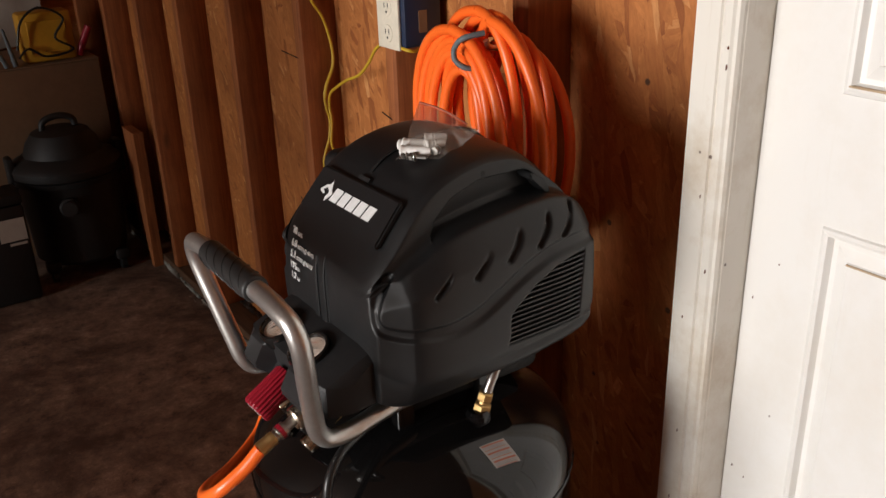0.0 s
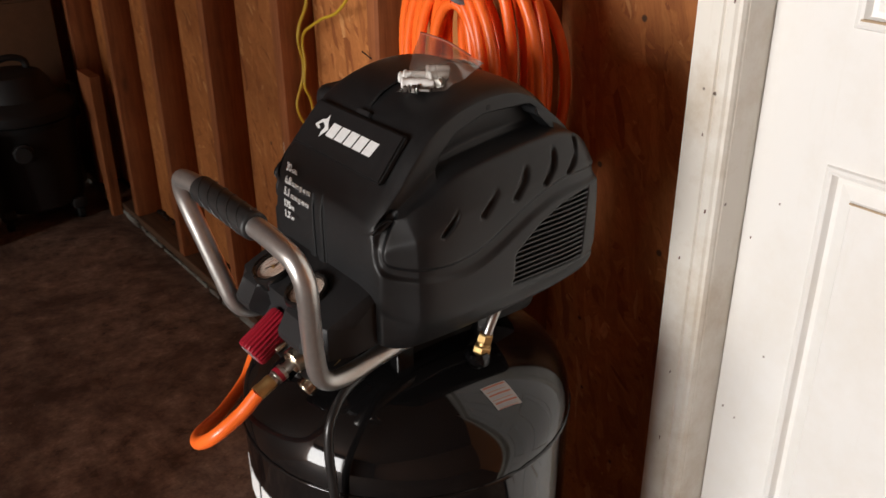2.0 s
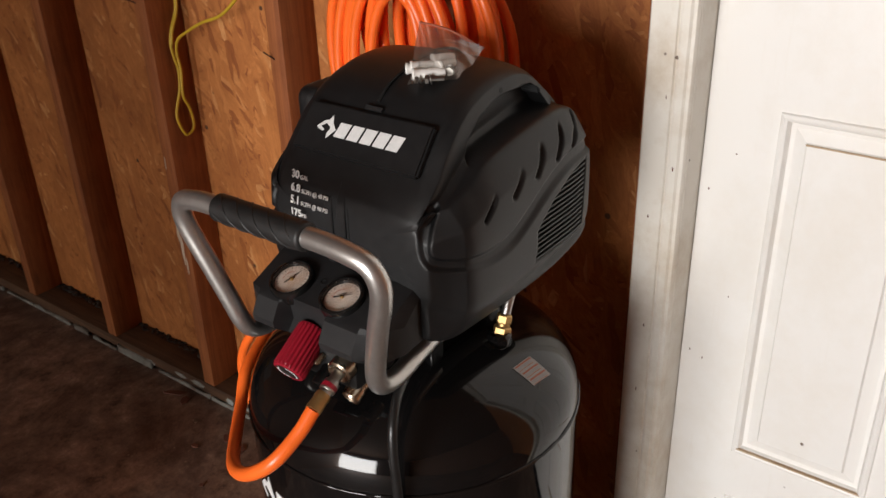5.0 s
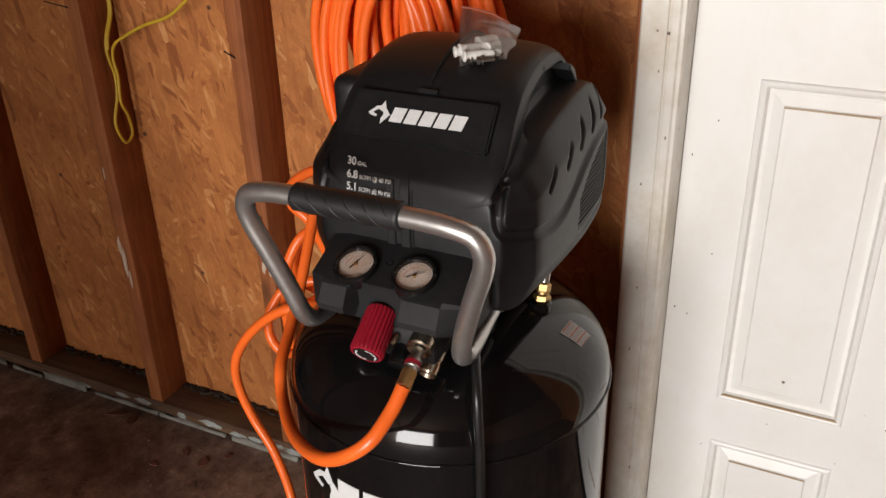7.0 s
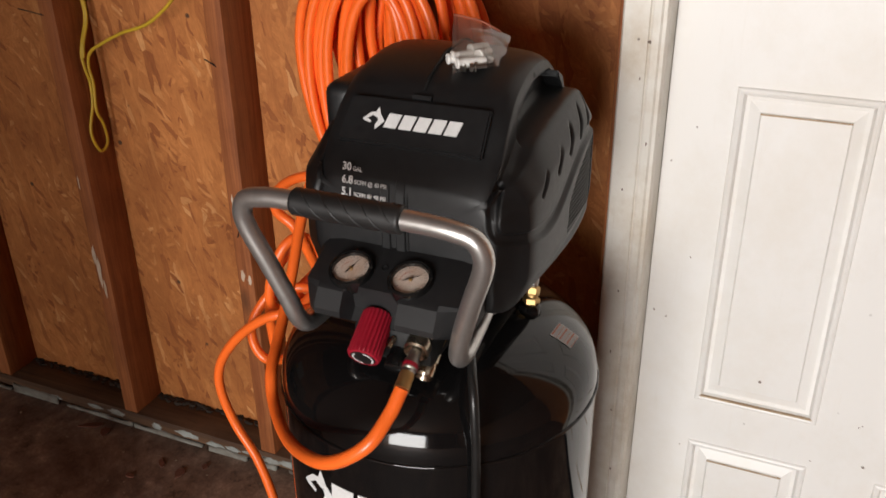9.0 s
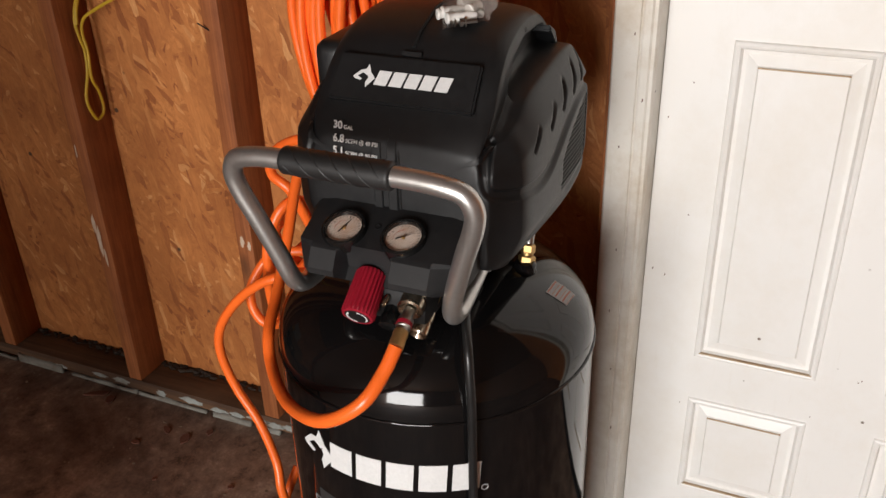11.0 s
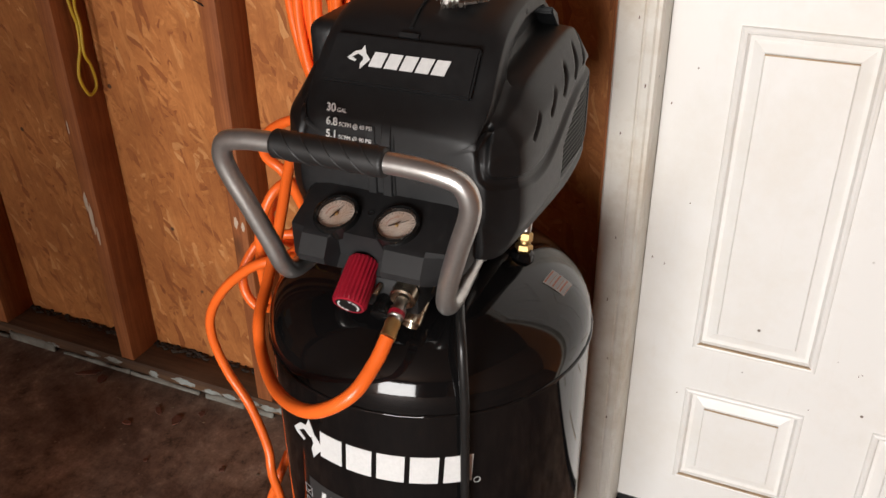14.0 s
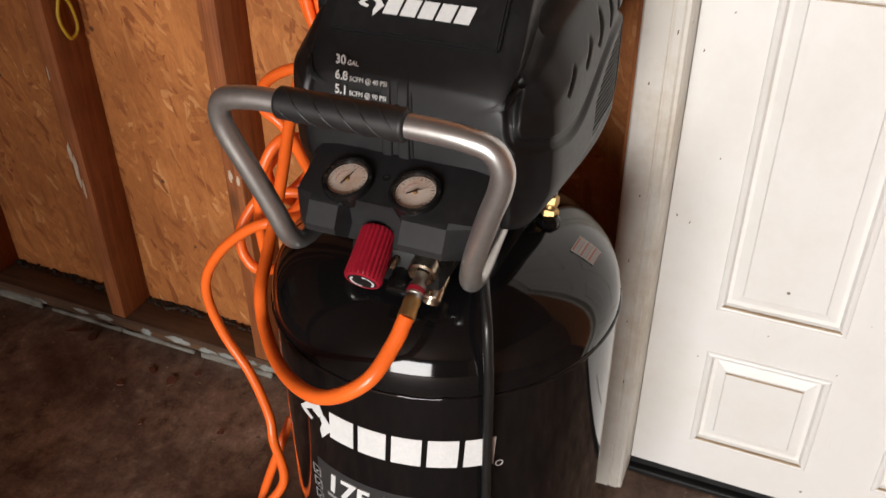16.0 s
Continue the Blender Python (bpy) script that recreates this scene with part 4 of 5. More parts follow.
# steel mounting rail under the cover
for side in (-1, 1):
    rail = block(0.455, 0.605, HY + side * 0.094 - 0.010, HY + side * 0.094 + 0.010, 0.812, 0.826, 0.002)
    part("mounting_rail", rail, ALU, compressor, "bare silver steel rail", 40)
    for x in (0.47, 0.59):
        part("rail_foot", block(x - 0.012, x + 0.012, HY + side * 0.076 - 0.009, HY + side * 0.076 + 0.009, head_z(x, HY + side * 0.076) - 0.01, 0.813, 0.002), TANK_PAINT, compressor)
part("pump_body", block(0.46, 0.69, HY - 0.075, HY + 0.075, 0.770, 0.842, 0.015), DARK_PLASTIC, compressor, smooth=40)
for side in (-1, 1):
    part("cover_foot", lathe((0.690, HY + side * 0.09, 0.848), (0, 0, 1), [(0.0, 0.009), (0.004, 0.011), (0.02, 0.011)], 14), DARK_PLASTIC, compressor, smooth=40)

# silver handle with a wound grip
bar = [(0.475, 0.778, 0.818), (0.430, 0.774, 0.812), (0.385, 0.770, 0.806), (0.358, 0.768, 0.810), (0.345, 0.765, 0.826), (0.338, 0.758, 0.855), (0.328, 0.742, 0.905), (0.321, 0.729, 0.942), (0.317, 0.726, 0.965), (0.314, 0.735, 0.983), (0.312, 0.757, 0.990), (0.312, 0.79, 0.9925), (0.312, 0.84, 0.9925)]
bar += [(x, 2 * 0.868 - y, z) for x, y, z in bar[-2::-1]]
handle = part("handle", sweep(smooth_path(bar, 6), 0.0112, 18), ALU, compressor, "bent silver tube handle", 60)
grip_path = [(0.312, 0.938 - 0.128 * k / 60, 0.9925) for k in range(61)]
grip = part("grip", sweep(grip_path, lambda s: 0.0152 if 0.01 < s < 0.99 else 0.0135, 20), RUBBER, handle, "black wound rubber grip", 60)
for turn0 in (0.0, math.pi / 2, math.pi, 3 * math.pi / 2):
    helix = [(0.312 + 0.0152 * math.cos(turn0 + k * 0.13), 0.930 - 0.112 * k / 60, 0.9925 + 0.0152 * math.sin(turn0 + k * 0.13)) for k in range(61)]
    part("grip_rib", sweep(helix, 0.0009, 6), RUBBER, handle, smooth=60)
for side in (-1, 1):
    part("handle_plate", block(0.452, 0.482, HY + side * 0.090 - 0.003, HY + side * 0.090 + 0.003, 0.808, 0.827, 0.0015), ALU, compressor)

# control panel
CP = [(0.428, 0.836), (0.428, 0.9005), (0.421, 0.9010), (0.413, 0.898), (0.3545, 0.8735), (0.3490, 0.8690), (0.3375, 0.8480), (0.3385, 0.8400), (0.352, 0.8310)]


def panel_mesh():
    """The gauge panel: a slanted top, a broad front bevel with a notch for the knob, cut corners."""
    bm = bmesh.new()
    stations = ((-0.109, 0.052, 0.80, 0), (-0.100, 0.024, 0.93, 0), (-0.078, 0.0, 1.0, 0), (-0.031, 0.0, 1.0, 0), (-0.024, 0.0, 1.0, 1), (0.032, 0.0, 1.0, 1), (0.039, 0.0, 1.0, 0), (0.072, 0.0, 1.0, 0), (0.093, 0.024, 0.93, 0), (0.101, 0.052, 0.80, 0))
    rings = []
    for u, back, s, notch in stations:
        ring = []
        for k, (x, z) in enumerate(CP):
            if notch and 4 <= k <= 7:
                x, z = x + (0.003, 0.010, 0.024, 0.024)[k - 4], z + (0.001, 0.0, 0.004, 0.004)[k - 4]
            ring.append(bm.verts.new((max(x, 0.3375 + back), 0.870 + u, 0.841 + (z - 0.841) * s)))
        rings.append(ring)
    n = len(CP)
    for a, b in zip(rings, rings[1:]):
        for k in range(n):
            bm.faces.new((a[k], a[(k + 1) % n], b[(k + 1) % n], b[k]))
    bm.faces.new(rings[0][::-1])
    bm.faces.new(rings[-1])
    sharp = [e for e in bm.edges if len(e.link_faces) == 2 and e.calc_face_angle(0) > 0.12]
    bmesh.ops.bevel(bm, geom=sharp, offset=0.0024, segments=3, affect="EDGES")
    return bm


panel = part("control_panel", panel_mesh(), PANEL_PLASTIC, compressor, "charcoal moulded gauge panel", 20)
GN = Vector((-0.362, 0, 0.932)).normalized()
GU = Vector((0, -1, 0))
GV = GN.cross(GU) * -1 if (GN.cross(GU)).z < 0 else GN.cross(GU)
for x, y, needle in ((0.3755, 0.911, 70), (0.3775, 0.8365, 33)):
    c = Vector((x, y, 0.8835))
    gauge = part("gauge", lathe(c - GN * 0.012, GN, [(0.0, 0.0262), (0.014, 0.0272), (0.0178, 0.0262), (0.0188, 0.0240), (0.0175, 0.0218), (0.0130, 0.0208)], 40), BEZEL, compressor, "round pressure gauge with a pale dial", 30)

    def dial(u, v, d, c=c):
        return c + GN * (0.0015 + d) + GU * u + GV * v
    part("dial", prism([(0.0207 * math.cos(a * math.pi / 16), 0.0207 * math.sin(a * math.pi / 16)) for a in range(32)], dial, 0.0004), DIAL, gauge, "pale dial stained pink-brown")
    ticks = bmesh.new()
    for k in range(21):
        a = radians(225 - 270 * k / 20)
        r0, w = (0.0155 if k % 5 == 0 else 0.0172), 0.00035
        ca, sa = math.cos(a), math.sin(a)
        prism([(r0 * ca - w * sa, r0 * sa + w * ca), (0.0192 * ca - w * sa, 0.0192 * sa + w * ca), (0.0192 * ca + w * sa, 0.0192 * sa - w * ca), (r0 * ca + w * sa, r0 * sa - w * ca)], lambda u, v, d: dial(u, v, d + 0.0006), 0.0001, ticks)
    part("dial_ticks", ticks, CORD_BLACK, gauge)
    arc = [(0.0125 * math.cos(radians(200 - 9 * k)), 0.0125 * math.sin(radians(200 - 9 * k))) for k in range(12)]
    part("dial_arc", prism(arc + [(u * 0.955, v * 0.955) for u, v in arc[::-1]], lambda u, v, d: dial(u, v, d + 0.0006), 0.0001), DIAL_RED, gauge)
    ca, sa = math.cos(radians(needle)), math.sin(radians(needle))
    hand = prism([(-0.009 * ca - 0.0009 * sa, -0.009 * sa + 0.0009 * ca), (0.014 * ca, 0.014 * sa), (-0.009 * ca + 0.0009 * sa, -0.009 * sa - 0.0009 * ca)], lambda u, v, d: dial(u, v, d + 0.003), 0.0005)
    part("needle", hand, CORD_BLACK, gauge)
    part("hub", lathe(c + GN * 0.002, GN, [(0, 0.0022), (0.003, 0.0018)], 12), BRASS, gauge)
    lens = part("lens", prism([(0.0213 * math.cos(a * math.pi / 16), 0.0213 * math.sin(a * math.pi / 16)) for a in range(32)], lambda u, v, d: dial(u, v, d + 0.0055), 0.0006), GLASS, gauge)
    lens.visible_shadow = False
part("panel_screw", lathe(Vector((0.388, 0.874, 0.8870)) - GN * 0.002, GN, [(0, 0.0045), (0.003, 0.0045), (0.0032, 0.003), (0.001, 0.0025)], 14), DARK_PLASTIC, panel)
part("manifold", block(0.350, 0.42, 0.80, 0.90, 0.788, 0.832, 0.008), DARK_PLASTIC, compressor, "dark cast manifold", 40)
valve = part("relief_valve", lathe((0.362, 0.842, 0.806), (-0.8, -0.05, -0.55), [(0, 0.012), (0.016, 0.012), (0.018, 0.0135), (0.030, 0.0135), (0.031, 0.012)], 20), BEZEL, compressor, "black round relief valve", 40)
part("valve_stem", lathe((0.350, 0.846, 0.822), (-0.8, 0.1, -0.35), [(0, 0.004), (0.012, 0.004), (0.014, 0.003)], 12), NICKEL, compressor, smooth=40)

# red regulator knob with ribs and a ringed end
KB, KA = Vector((0.3642, 0.8720, 0.8385)), Vector((-0.86, -0.06, -0.50)).normalized()
ku = KA.orthogonal().normalized()
kw = KA.cross(ku)
knob_bm = bmesh.new()
krings = []
for d, r, rib in ((0.0, 0.0170, 0), (0.003, 0.0180, 0.0009), (0.053, 0.0190, 0.0009), (0.0562, 0.0182, 0), (0.0572, 0.0155, 0), (0.0555, 0.0148, 0)):
    krings.append([knob_bm.verts.new(KB + KA * d + (r + (rib if k % 4 < 2 else -rib)) * (math.cos(2 * math.pi * k / 96) * ku + math.sin(2 * math.pi * k / 96) * kw)) for k in range(96)])
for a, b in zip(krings, krings[1:]):
    for k in range(96):
        knob_bm.faces.new((a[k], a[(k + 1) % 96], b[(k + 1) % 96], b[k]))
knob_bm.faces.new(krings[0][::-1])
knob_bm.faces.new(krings[-1])
knob = part("regulator_knob", knob_bm, RED, compressor, "dark red ribbed regulator knob", 25)
part("knob_end", lathe(KB + KA * 0.0555, KA, [(0, 0.0148), (0.0012, 0.0148), (0.0014, 0.0135)], 32), CORD_BLACK, knob, "black end disc")
ring_bm = bmesh.new()
for k in range(14):
    if k % 7 in (5, 6):
        continue
    a0, a1 = 2 * math.pi * k / 14, 2 * math.pi * (k + 0.8) / 14
    pts = [(r * math.cos(a), r * math.sin(a)) for r, a in ((0.0108, a0), (0.0128, a0), (0.0128, a1), (0.0108, a1))]
    prism(pts, lambda u, v, d: KB + KA * (0.0571 + d) + ku * u + kw * v, 0.0004, ring_bm)
part("knob_print", ring_bm, WHITE_INK, knob, "broken white ring of print")


def coupler(base, tip, name, k=1.0):
    """A quick coupler: hex nut, sleeve and collar."""
    base, tip = Vector(base), Vector(tip)
    d = (tip - base).normalized()
    n = (tip - base).length
    rows = [(0, 0.0095), (n * 0.25, 0.0095), (n * 0.27, 0.0125), (n * 0.55, 0.0128), (n * 0.58, 0.0118), (n * 0.64, 0.0118), (n * 0.67, 0.0128), (n * 0.95, 0.0128), (n, 0.0112), (n - 0.004, 0.0075)]
    c = part(name, lathe(base, d, [(a, r * k) for a, r in rows], 28), NICKEL, compressor, "worn nickel quick coupler", 30)
    part("hex_nut", lathe(base - d * 0.012, d, [(0, 0.0105 * k), (0.002, 0.0118 * k), (0.012, 0.0118 * k), (0.014, 0.0105 * k)], 6), BRASS, c)
    return c


coupler((0.378, 0.8175, 0.828), (0.338, 0.8145, 0.8165), "quick_coupler", 1.18)
coupler((0.385, 0.8105, 0.800), (0.349, 0.8115, 0.7775), "quick_coupler", 0.92)

# bent outlet pipe with brass compression nuts
pipe = [(0.600, 0.775, 0.842), (0.595, 0.760, 0.832), (0.584, 0.753, 0.822), (0.574, 0.752, 0.805), (0.566, 0.752, 0.785)]
outlet_pipe = part("outlet_pipe", sweep(smooth_path(pipe, 6), 0.0062, 14), STEEL, compressor, "bent bare metal pipe", 60)
pd = Vector((0.02, 0.0, 0.055)).normalized()
for base, r, n in (((0.5590, 0.752, 0.767), 0.0115, 0.015), ((0.5650, 0.752, 0.7845), 0.0098, 0.012)):
    part("brass_nut", lathe(base, pd, [(0, r * 0.9), (0.002, r), (n - 0.002, r), (n, r * 0.88)], 6), BRASS, outlet_pipe, "yellow brass hex nut")
part("nut_collar", lathe((0.5640, 0.752, 0.7815), pd, [(0, 0.008), (0.004, 0.008)], 18), BRASS, outlet_pipe, smooth=40)
part("outlet_boss", lathe((0.555, 0.752, head_z(0.555, 0.752) - 0.008), (0, 0, 1), [(0, 0.016), (0.012, 0.0155), (0.016, 0.012)], 24), TANK_PAINT, compressor, smooth=35)

# black power cord down the tank
pcord = [(0.44, 0.785, 0.800), (0.395, 0.770, 0.795), (0.365, 0.757, 0.790), (0.343, 0.746, 0.770), (0.337, 0.742, 0.735), (0.338, 0.741, 0.700), (0.341, 0.742, 0.640), (0.343, 0.743, 0.50), (0.343, 0.744, 0.30), (0.340, 0.745, 0.12)]
part("power_cord", sweep(smooth_path(pcord, 8), 0.0055, 10), CORD_BLACK, compressor, "black power cord", 60)


# ---- orange hose ----
air_hose = thing("air_hose", "bright orange rubber air hose coiled on the wall and plugged in", "hose", base=(0.85, 1.1, 1.0))
HOSE_R = 0.0082
lead = [(0.2940, 0.8105, 0.7985), (0.274, 0.816, 0.777), (0.246, 0.830, 0.751), (0.240, 0.868, 0.721), (0.258, 0.914, 0.697), (0.316, 0.985, 0.661), (0.378, 1.045, 0.653), (0.412, 1.068, 0.678), (0.470, 1.091, 0.695), (0.520, 1.108, 0.719), (0.560, 1.116, 0.763), (0.600, 1.125, 0.807), (0.640, 1.128, 0.854)]
part("hose_lead", sweep(smooth_path(lead, 8), HOSE_R, 14), ORANGE, air_hose, smooth=60)
part("hose_lead", sweep(smooth_path([(0.36, 1.52, 0.010), (0.42, 1.38, 0.012), (0.49, 1.27, 0.04), (0.545, 1.191, 0.124), (0.560, 1.206, 0.215), (0.575, 1.219, 0.258), (0.585, 1.251, 0.331), (0.590, 1.292, 0.391), (0.590, 1.313, 0.458), (0.590, 1.306, 0.513), (0.585, 1.262, 0.577), (0.585, 1.205, 0.628), (0.600, 1.160, 0.645), (0.640, 1.144, 0.637), (0.680, 1.134, 0.649)] , 8), HOSE_R, 14), ORANGE, air_hose, smooth=60)
for strand in [
    [(0.700, 1.145, 0.657), (0.680, 1.167, 0.735), (0.650, 1.190, 0.735), (0.630, 1.211, 0.680), (0.630, 1.213, 0.627), (0.670, 1.187, 0.611), (0.720, 1.156, 0.667)],
    [(0.720, 1.187, 0.583), (0.680, 1.235, 0.628), (0.650, 1.269, 0.582), (0.640, 1.270, 0.537), (0.640, 1.243, 0.507), (0.680, 1.219, 0.495)],
    [(0.740, 1.150, 0.826), (0.710, 1.195, 0.826), (0.680, 1.217, 0.811), (0.660, 1.208, 0.787), (0.660, 1.177, 0.763), (0.680, 1.161, 0.696), (0.720, 1.160, 0.622)],
    [(0.740, 1.166, 0.676), (0.700, 1.215, 0.622), (0.680, 1.229, 0.673), (0.700, 1.181, 0.713), (0.740, 1.178, 0.563)],
    [(0.660, 1.240, 0.503), (0.640, 1.227, 0.619), (0.660, 1.198, 0.647), (0.680, 1.162, 0.643), (0.720, 1.140, 0.610)],
    [(0.620, 1.208, 0.212), (0.580, 1.216, 0.163), (0.560, 1.245, 0.069), (0.520, 1.250, 0.004)],
]:
    part("hose_loop", sweep(smooth_path(strand, 8), HOSE_R, 12), ORANGE, air_hose, smooth=60)
fit_a, fit_b = Vector((0.340, 0.8145, 0.8170)), Vector(lead[0])
fd, fl = (fit_b - fit_a).normalized(), (fit_b - fit_a).length
part("hose_plug", lathe(fit_a, fd, [(0, 0.0065), (fl * 0.25, 0.0065), (fl * 0.27, 0.009), (fl * 0.5, 0.009), (fl * 0.52, 0.0075), (fl * 0.6, 0.0075)], 20), STEEL, air_hose, "steel plug fitting", 30)
part("hose_tape", lathe(fit_a + fd * fl * 0.36, fd, [(0, 0.0093), (fl * 0.1, 0.0093)], 20), RED, air_hose, "red stripe", 30)
part("hose_ferrule", lathe(fit_a + fd * fl * 0.60, fd, [(0, 0.0084), (fl * 0.10, 0.0090), (fl * 0.14, 0.0082), (fl * 0.36, 0.0090), (fl * 0.44, 0.0088)], 24), BRASS, air_hose, "brass ferrule", 30)

# the coil: long loops over a hook on the stud, in two sagging bunches
hose_rng = random.Random(21)


def coil_loop(k, top, left, right, drop):
    """One long loop through the point top, reaching left and right of it in y."""
    pts = []
    for i in range(25):
        a = 2 * math.pi * i / 24
        reach = left if math.sin(a) > 0 else right
        wide = math.sin(a) * (1.0 + 0.12 * math.cos(a))
        y = top[1] + reach * wide + 0.004 * math.sin(a * 2 + k * 1.7)
        z = top[2] - drop * (1 - math.cos(a)) / 2
        x = top[0] + 0.010 * math.sin(a + k * 2.3) + 0.02 * (1 - math.cos(a)) / 2
        pts.append((min(x, 0.960), y, z))
    part("hose_loop", sweep(smooth_path(pts, 3), HOSE_R, 12), ORANGE, air_hose, smooth=60)


for k in range(8):
    j = k / 7
    coil_loop(k, (0.772 + 0.008 * (k % 3), 1.094 - 0.016 * j, 1.170 - 0.056 * j), 0.126 - 0.076 * j, 0.120 - 0.075 * j, 0.42 - 0.02 * j)
for k in range(9):
    j = k / 8
    coil_loop(k + 8, (0.800 + 0.014 * (k % 4), 1.056 - 0.004 * k, 1.198 - 0.014 * (k % 4) - 0.010 * j), 0.120 - 0.075 * j + 0.01 * hose_rng.random(), 0.070 + 0.030 * j + 0.010 * hose_rng.random(), 0.30 + 0.06 * hose_rng.random())
tie = [(0.785, 1.040, 1.120), (0.762, 1.046, 1.122), (0.752, 1.058, 1.132), (0.751, 1.060, 1.147), (0.752, 1.050, 1.160), (0.758, 1.038, 1.168), (0.782, 1.028, 1.172)]
tagged(part("hose_tie", sweep(smooth_path(tie, 8), 0.0042, 10), TIE_GREY, smooth=60), "grey rubber tie looped round the coiled hose", "tie")
hook = [(0.888, 1.070, 1.150), (0.86, 1.050, 1.146), (0.82, 1.035, 1.146), (0.795, 1.033, 1.150), (0.788, 1.033, 1.160)]
tagged(part("wall_hook", sweep(smooth_path(hook, 8), 0.0045, 10), STEEL, smooth=60), "steel hook in the stud holding the hose", "hook")


# ---- electrical outlet and yellow cable ----
outlet = thing("wall_outlet", "ivory duplex outlet on a dark blue box on the stud", "outlet", base=(0.88, 1.44, 1.12))
part("box", block(0.879, 0.958, 1.392, 1.440, 1.085, 1.185, 0.002), BOX_BLUE, outlet, "dark blue plastic electrical box", 40)
part("box_label", block(0.909, 0.927, 1.3912, 1.3922, 1.110, 1.150), CARDBOARD, outlet, "small brown label")
plate_bm = block(0.872, 0.8785, 1.404, 1.478, 1.079, 1.195, 0.0025)
part("cover_plate", plate_bm, OUTLET_WHITE, outlet, smooth=40)
for z in (1.108, 1.155):
    part("receptacle", lathe((0.8725, 1.441, z), (-1, 0, 0), [(0, 0.0165), (0.0012, 0.0165), (0.002, 0.0155)], 24), OUTLET_WHITE, outlet, smooth=30)
    for y in (1.447, 1.435):
        part("slot", block(0.8700, 0.8712, y - 0.001, y + 0.001, z - 0.001, z + 0.008), CORD_BLACK, outlet)
    part("slot", lathe((0.8712, 1.441, z - 0.008), (-1, 0, 0), [(0, 0.0025), (0.001, 0.0025)], 10), CORD_BLACK, outlet)
cable = [(0.880, 1.820, 1.30), (0.890, 1.824, 1.19), (0.912, 1.826, 1.127), (0.933, 1.827, 1.094), (0.947, 1.827, 1.055), (0.955, 1.827, 1.010), (0.952, 1.827, 0.974), (0.933, 1.827, 0.935), (0.926, 1.827, 0.907), (0.929, 1.826, 0.876), (0.934, 1.826, 0.852), (0.929, 1.826, 0.809), (0.910, 1.826, 0.755), (0.923, 1.826, 0.711), (0.939, 1.825, 0.709), (0.949, 1.824, 0.726), (0.944, 1.823, 0.764), (0.932, 1.822, 0.795), (0.936, 1.820, 0.850), (0.934, 1.822, 0.888), (0.932, 1.808, 0.918), (0.930, 1.770, 0.940), (0.925, 1.712, 0.966), (0.915, 1.640, 0.990), (0.908, 1.585, 1.024), (0.900, 1.535, 1.063), (0.892, 1.480, 1.083)]
cable += [(0.886, 1.440, 1.082), (0.880, 1.410, 1.084), (0.879, 1.386, 1.083), (0.895, 1.384, 1.080), (0.925, 1.396, 1.086)]
second = [(x - 0.002, y - 0.006, z) for x, y, z in cable[:9]]
yellow_cable = part("yellow_cable", sweep(smooth_path(second, 8), 0.0033, 8, sweep(smooth_path(cable, 8), 0.0033, 8)), YELLOW, smooth=60)
tagged(yellow_cable, "yellow electrical cable looped down the studs to the outlet", "cable")


# ---- bag of hardware on the cover ----
bag = thing("hardware_bag", "small clear plastic bag of white anchors and bolts on the cover", "bag", base=(0.56, 0.83, 1.094))
bag_bm = bmesh.new()
bag_rng = random.Random(3)
N, Mv = 14, 12
O, UU, VV = Vector((0.510, 0.836, 1.092)), Vector((0.028, -0.036, 0.0)), Vector((0.054, 0.012, 0.018))
for sheet in (0, 1):
    g = []
    for i in range(N + 1):
        col = []
        for j in range(Mv + 1):
            u, v = i / N, j / Mv
            puff = math.sin(math.pi * u) ** 0.6 * (math.sin(math.pi * min(1, v * 1.15 + 0.02)) if v < 0.85 else 0.15) * 0.022
            p = O + UU * (u - 0.1 + 0.25 * v * (u - 0.5)) * 1.25 + VV * v
            p += 0.004 * Vector((noise.noise(p * 60), noise.noise(p * 55 + Vector((3, 1, 0))), noise.noise(p * 70)))
            p += 0.0018 * Vector((0, 0, noise.noise(p * 190)))
            floor_z = hood_top(p.x, abs(p.y - HY)) + 0.003
            p.z = max(floor_z, p.z * 0.35 + floor_z * 0.65 + (puff if sheet else 0.0) + 0.052 * max(0, v - 0.40) ** 1.1 * (1.3 - u))
            col.append(bag_bm.verts.new(p))
        g.append(col)
    mouth = [col[Mv].co.copy() for col in g]
    for i in range(N):
        for j in range(Mv):
            bag_bm.faces.new((g[i][j], g[i + 1][j], g[i + 1][j + 1], g[i][j + 1]))
film = part("film", bag_bm, FILM, bag, "crumpled clear film", 180)
strip = mouth[::3]
part("zip_strip", sweep(smooth_path(strip, 4), 0.0014, 6), LABEL_RED, bag, "thin red zip strip", 60)
for (x, y), (dx, dy), n in (((0.539, 0.832), (0.62, -0.7), 0.042), ((0.527, 0.824), (0.62, -0.7), 0.036), ((0.548, 0.816), (0.9, -0.2), 0.024), ((0.531, 0.840), (0.55, -0.75), 0.030), ((0.556, 0.826), (0.8, -0.5), 0.026)):
    z = hood_top(x, abs(y - HY)) + 0.0105
    d = Vector((dx, dy, 0.0)).normalized()
    part("anchor", lathe(Vector((x, y, z)) - d * n / 2, d, [(0, 0.0060), (0.002, 0.0066), (0.004, 0.0053), (n * 0.3, 0.0053), (n * 0.34, 0.0058), (n * 0.42, 0.0050), (n * 0.5, 0.0058), (n * 0.58, 0.0050), (n * 0.66, 0.0057), (n - 0.004, 0.0051), (n, 0.0042)], 16), ANCHOR, bag, smooth=40)
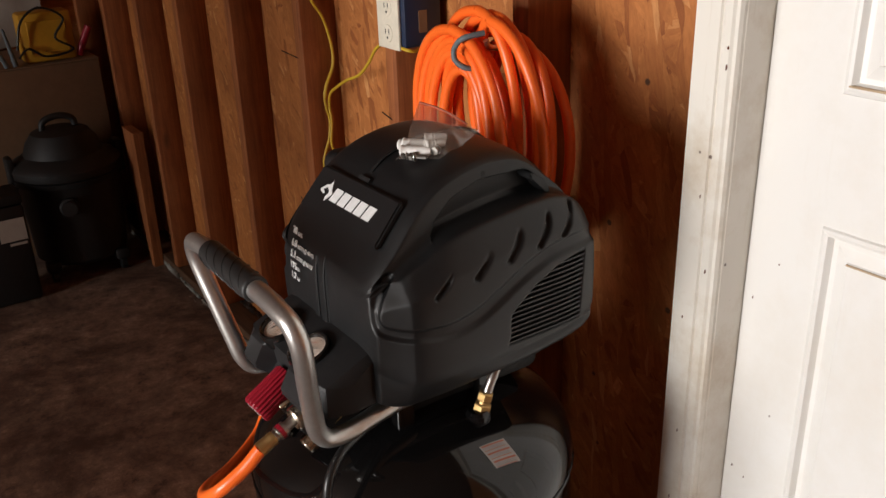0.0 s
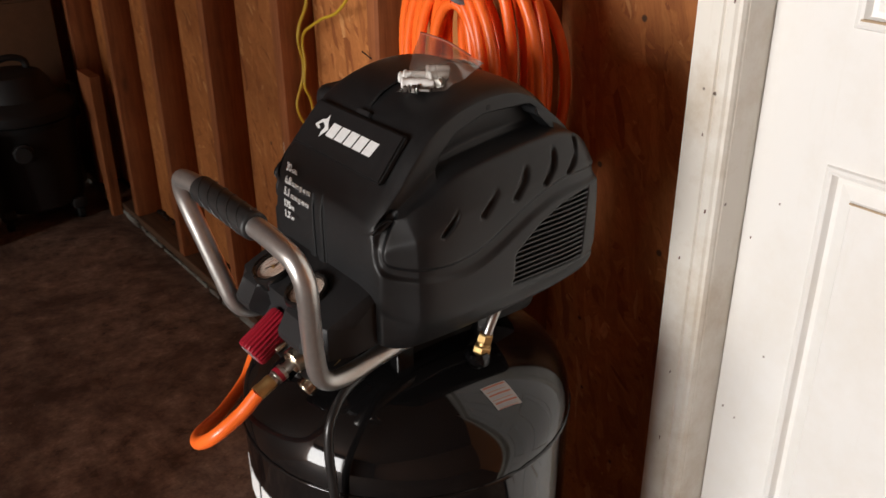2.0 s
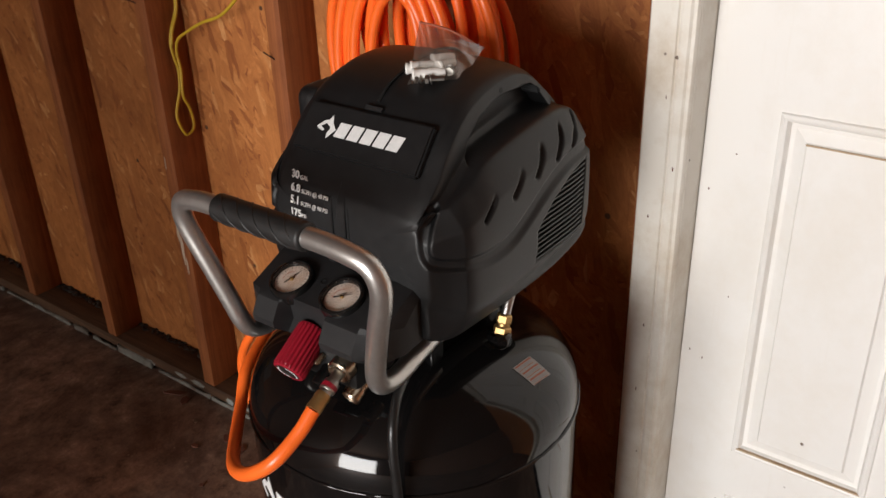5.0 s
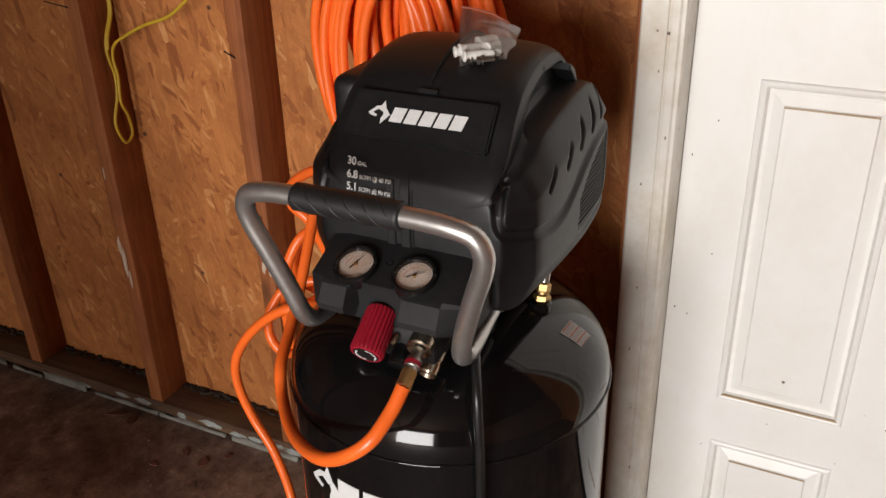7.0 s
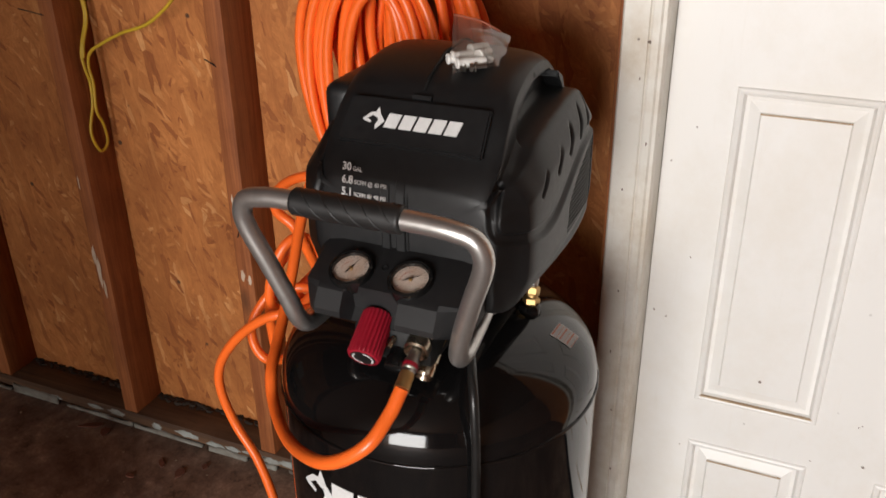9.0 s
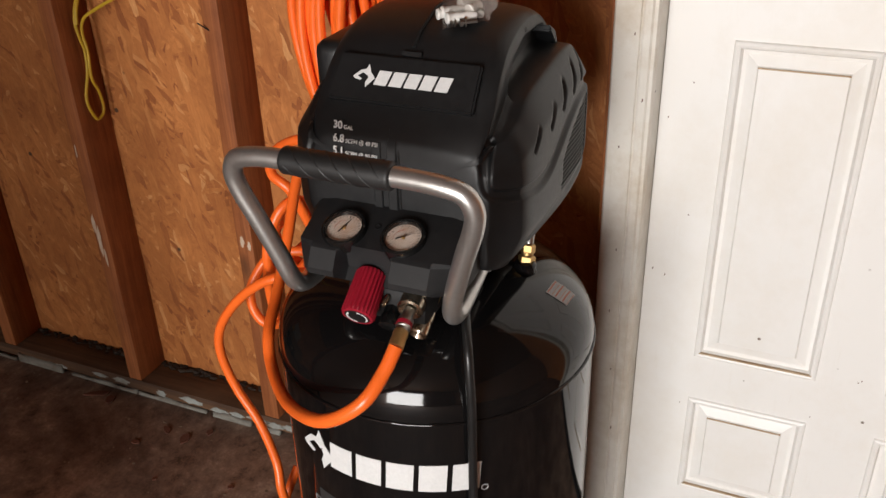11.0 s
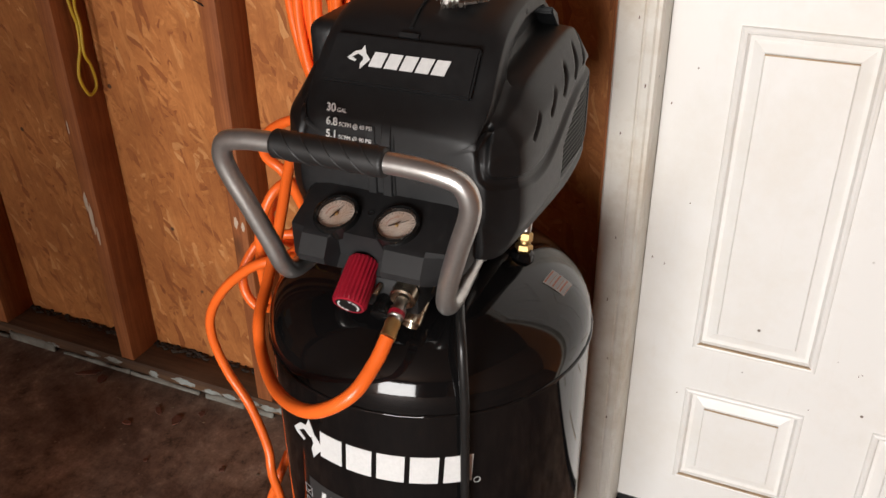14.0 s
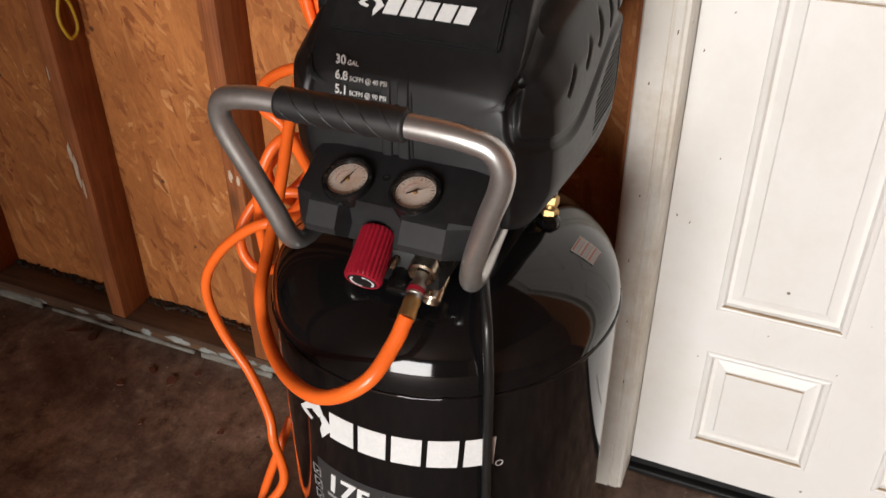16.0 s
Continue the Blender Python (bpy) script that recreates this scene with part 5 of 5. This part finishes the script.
for x, y, dx, dy in ((0.514, 0.834, 0.7, -0.6), (0.540, 0.806, 0.9, 0.4), (0.518, 0.822, 0.5, -0.8)):
    z = hood_top(x, abs(y - HY)) + 0.009
    d = Vector((dx, dy, 0.05)).normalized()
    b = part("bolt", lathe((x, y, z), d, [(0, 0.0050), (0.0036, 0.0050), (0.004, 0.0025), (0.020, 0.0025)], 6), STEEL, bag)
    part("washer", lathe(Vector((x, y, z)) + d * 0.006, d, [(0, 0.0058), (0.0010, 0.0058)], 16), STEEL, bag)


# ---- dark clutter at the end of the wall ----
carton = thing("cardboard_box", "large brown cardboard box in shade, flaps closed", "box", base=(0.4, 3.8, 0.0))
part("body", block(-0.25, 0.880, 3.62, 4.05, 0.002, 0.735, 0.006), CARDBOARD, carton, smooth=40)
part("flap", block(-0.25, 0.880, 3.62, 3.83, 0.736, 0.740, 0.001), CARDBOARD, carton)
part("flap", block(-0.25, 0.880, 3.838, 4.05, 0.736, 0.740, 0.001), CARDBOARD, carton)

VX = 0.645
vac = thing("wet_dry_vacuum", "black wet and dry vacuum standing on casters in the dark", "vacuum cleaner", base=(VX, 3.42, 0.0))
part("drum", lathe((VX, 3.42, 0), (0, 0, 1), [(0.06, 0.15), (0.075, 0.165), (0.20, 0.172), (0.36, 0.185), (0.375, 0.190), (0.39, 0.188)], 40), VAC_BLACK, vac, smooth=35)
part("lid", lathe((VX, 3.42, 0), (0, 0, 1), [(0.392, 0.192), (0.42, 0.195), (0.435, 0.185), (0.46, 0.14), (0.50, 0.125), (0.535, 0.10), (0.548, 0.06)], 40), VAC_BLACK, vac, smooth=35)
part("lid_handle", sweep(smooth_path([(VX - 0.06, 3.42, 0.53), (VX - 0.05, 3.42, 0.575), (VX, 3.42, 0.59), (VX + 0.05, 3.42, 0.575), (VX + 0.06, 3.42, 0.53)], 5), 0.012, 10), VAC_BLACK, vac, smooth=60)
for side in (-1, 1):
    part("latch", block(VX + side * 0.192 - 0.012, VX + side * 0.192 + 0.012, 3.39, 3.45, 0.35, 0.47, 0.005), VAC_BLACK, vac, smooth=40)
for a in (0.6, 2.2, 3.8, 5.4):
    cx, cy = VX + 0.17 * math.cos(a), 3.42 + 0.17 * math.sin(a)
    part("caster_arm", block(cx - 0.025, cx + 0.025, cy - 0.025, cy + 0.025, 0.045, 0.085, 0.008), VAC_BLACK, vac, smooth=40)
    part("caster", lathe((cx - 0.012, cy, 0.023), (1, 0, 0), [(0, 0.018), (0.003, 0.0225), (0.021, 0.0225), (0.024, 0.018)], 18), DARK_PLASTIC, vac, smooth=40)
part("hose_port", lathe((VX - 0.05, 3.25, 0.30), (-0.2, -1, 0.1), [(0, 0.034), (0.03, 0.034), (0.032, 0.026), (0.05, 0.026)], 20), VAC_BLACK, vac, smooth=40)
part("rim_band", lathe((VX, 3.42, 0), (0, 0, 1), [(0.366, 0.186), (0.368, 0.194), (0.386, 0.195), (0.390, 0.188)], 40), DARK_PLASTIC, vac, smooth=40)

tool_case = thing("tool_case", "dark plastic tool case with a pale label on the floor", "tool case", base=(0.33, 3.27, 0.0))
part("body", block(0.22, 0.440, 3.205, 3.34, 0.002, 0.36, 0.012), VAC_BLACK, tool_case, smooth=40)
part("lid", block(0.217, 0.443, 3.202, 3.343, 0.362, 0.40, 0.010), VAC_BLACK, tool_case, smooth=40)
part("label", block(0.345, 0.432, 3.2030, 3.2052, 0.235, 0.315), PAPER, tool_case, "pale paper label")
part("label_print", block(0.372, 0.428, 3.2034, 3.2052, 0.218, 0.227), PAPER, tool_case)

case = thing("yellow_charger_case", "yellow plastic battery charger case on the cardboard box", "charger", base=(0.72, 3.72, 0.741))
part("shell", block(0.625, 0.815, 3.66, 3.76, 0.741, 0.925, 0.014), CASE_YELLOW, case, smooth=40)
part("face_plate", block(0.650, 0.790, 3.655, 3.662, 0.775, 0.895, 0.003), CASE_YELLOW, case)
loops = [(0.60, 3.64, 0.80), (0.63, 3.635, 0.90), (0.70, 3.635, 0.945), (0.78, 3.64, 0.90), (0.74, 3.64, 0.83), (0.80, 3.645, 0.78), (0.70, 3.64, 0.765), (0.64, 3.64, 0.80), (0.60, 3.64, 0.77)]
part("cable", sweep(smooth_path(loops, 6), 0.0045, 8), CORD_BLACK, case, "black charger cable", 60)
for x, lean in ((0.555, 0.05), (0.585, 0.02)):
    clamp = [(x, 3.65, 0.742), (x - lean * 0.4, 3.65, 0.80), (x - lean, 3.65, 0.88)]
    tagged(part("jumper_clamp", sweep(smooth_path(clamp, 5), lambda s: 0.011 - 0.006 * s, 8), TIE_GREY, smooth=60), "dark jumper cable clamp leaning on the box", "clamp", "jumper clamps")
tool = [(0.825, 3.68, 0.75), (0.845, 3.67, 0.80), (0.872, 3.66, 0.855)]
tagged(part("red_tool_handle", sweep(smooth_path(tool, 5), 0.014, 10), RED, smooth=60), "red plastic tool handle on the box", "tool")
wrap = bmesh.new()
gw = [[wrap.verts.new((0.2 + 0.6 * i / 14, 4.09 + 0.02 * noise.noise(Vector((i * 0.5, j * 0.6, 0))), 0.742 + 0.5 * j / 10)) for j in range(11)] for i in range(15)]
for i in range(14):
    for j in range(10):
        wrap.faces.new((gw[i][j], gw[i + 1][j], gw[i + 1][j + 1], gw[i][j + 1]))
ext = bmesh.ops.extrude_face_region(wrap, geom=list(wrap.faces))
for v in ext["geom"]:
    if isinstance(v, bmesh.types.BMVert):
        v.co.y += 0.012
tagged(part("wrapped_sheet", wrap, PAPER, smooth=60), "pale plastic-wrapped sheet standing behind the box", "packaging")
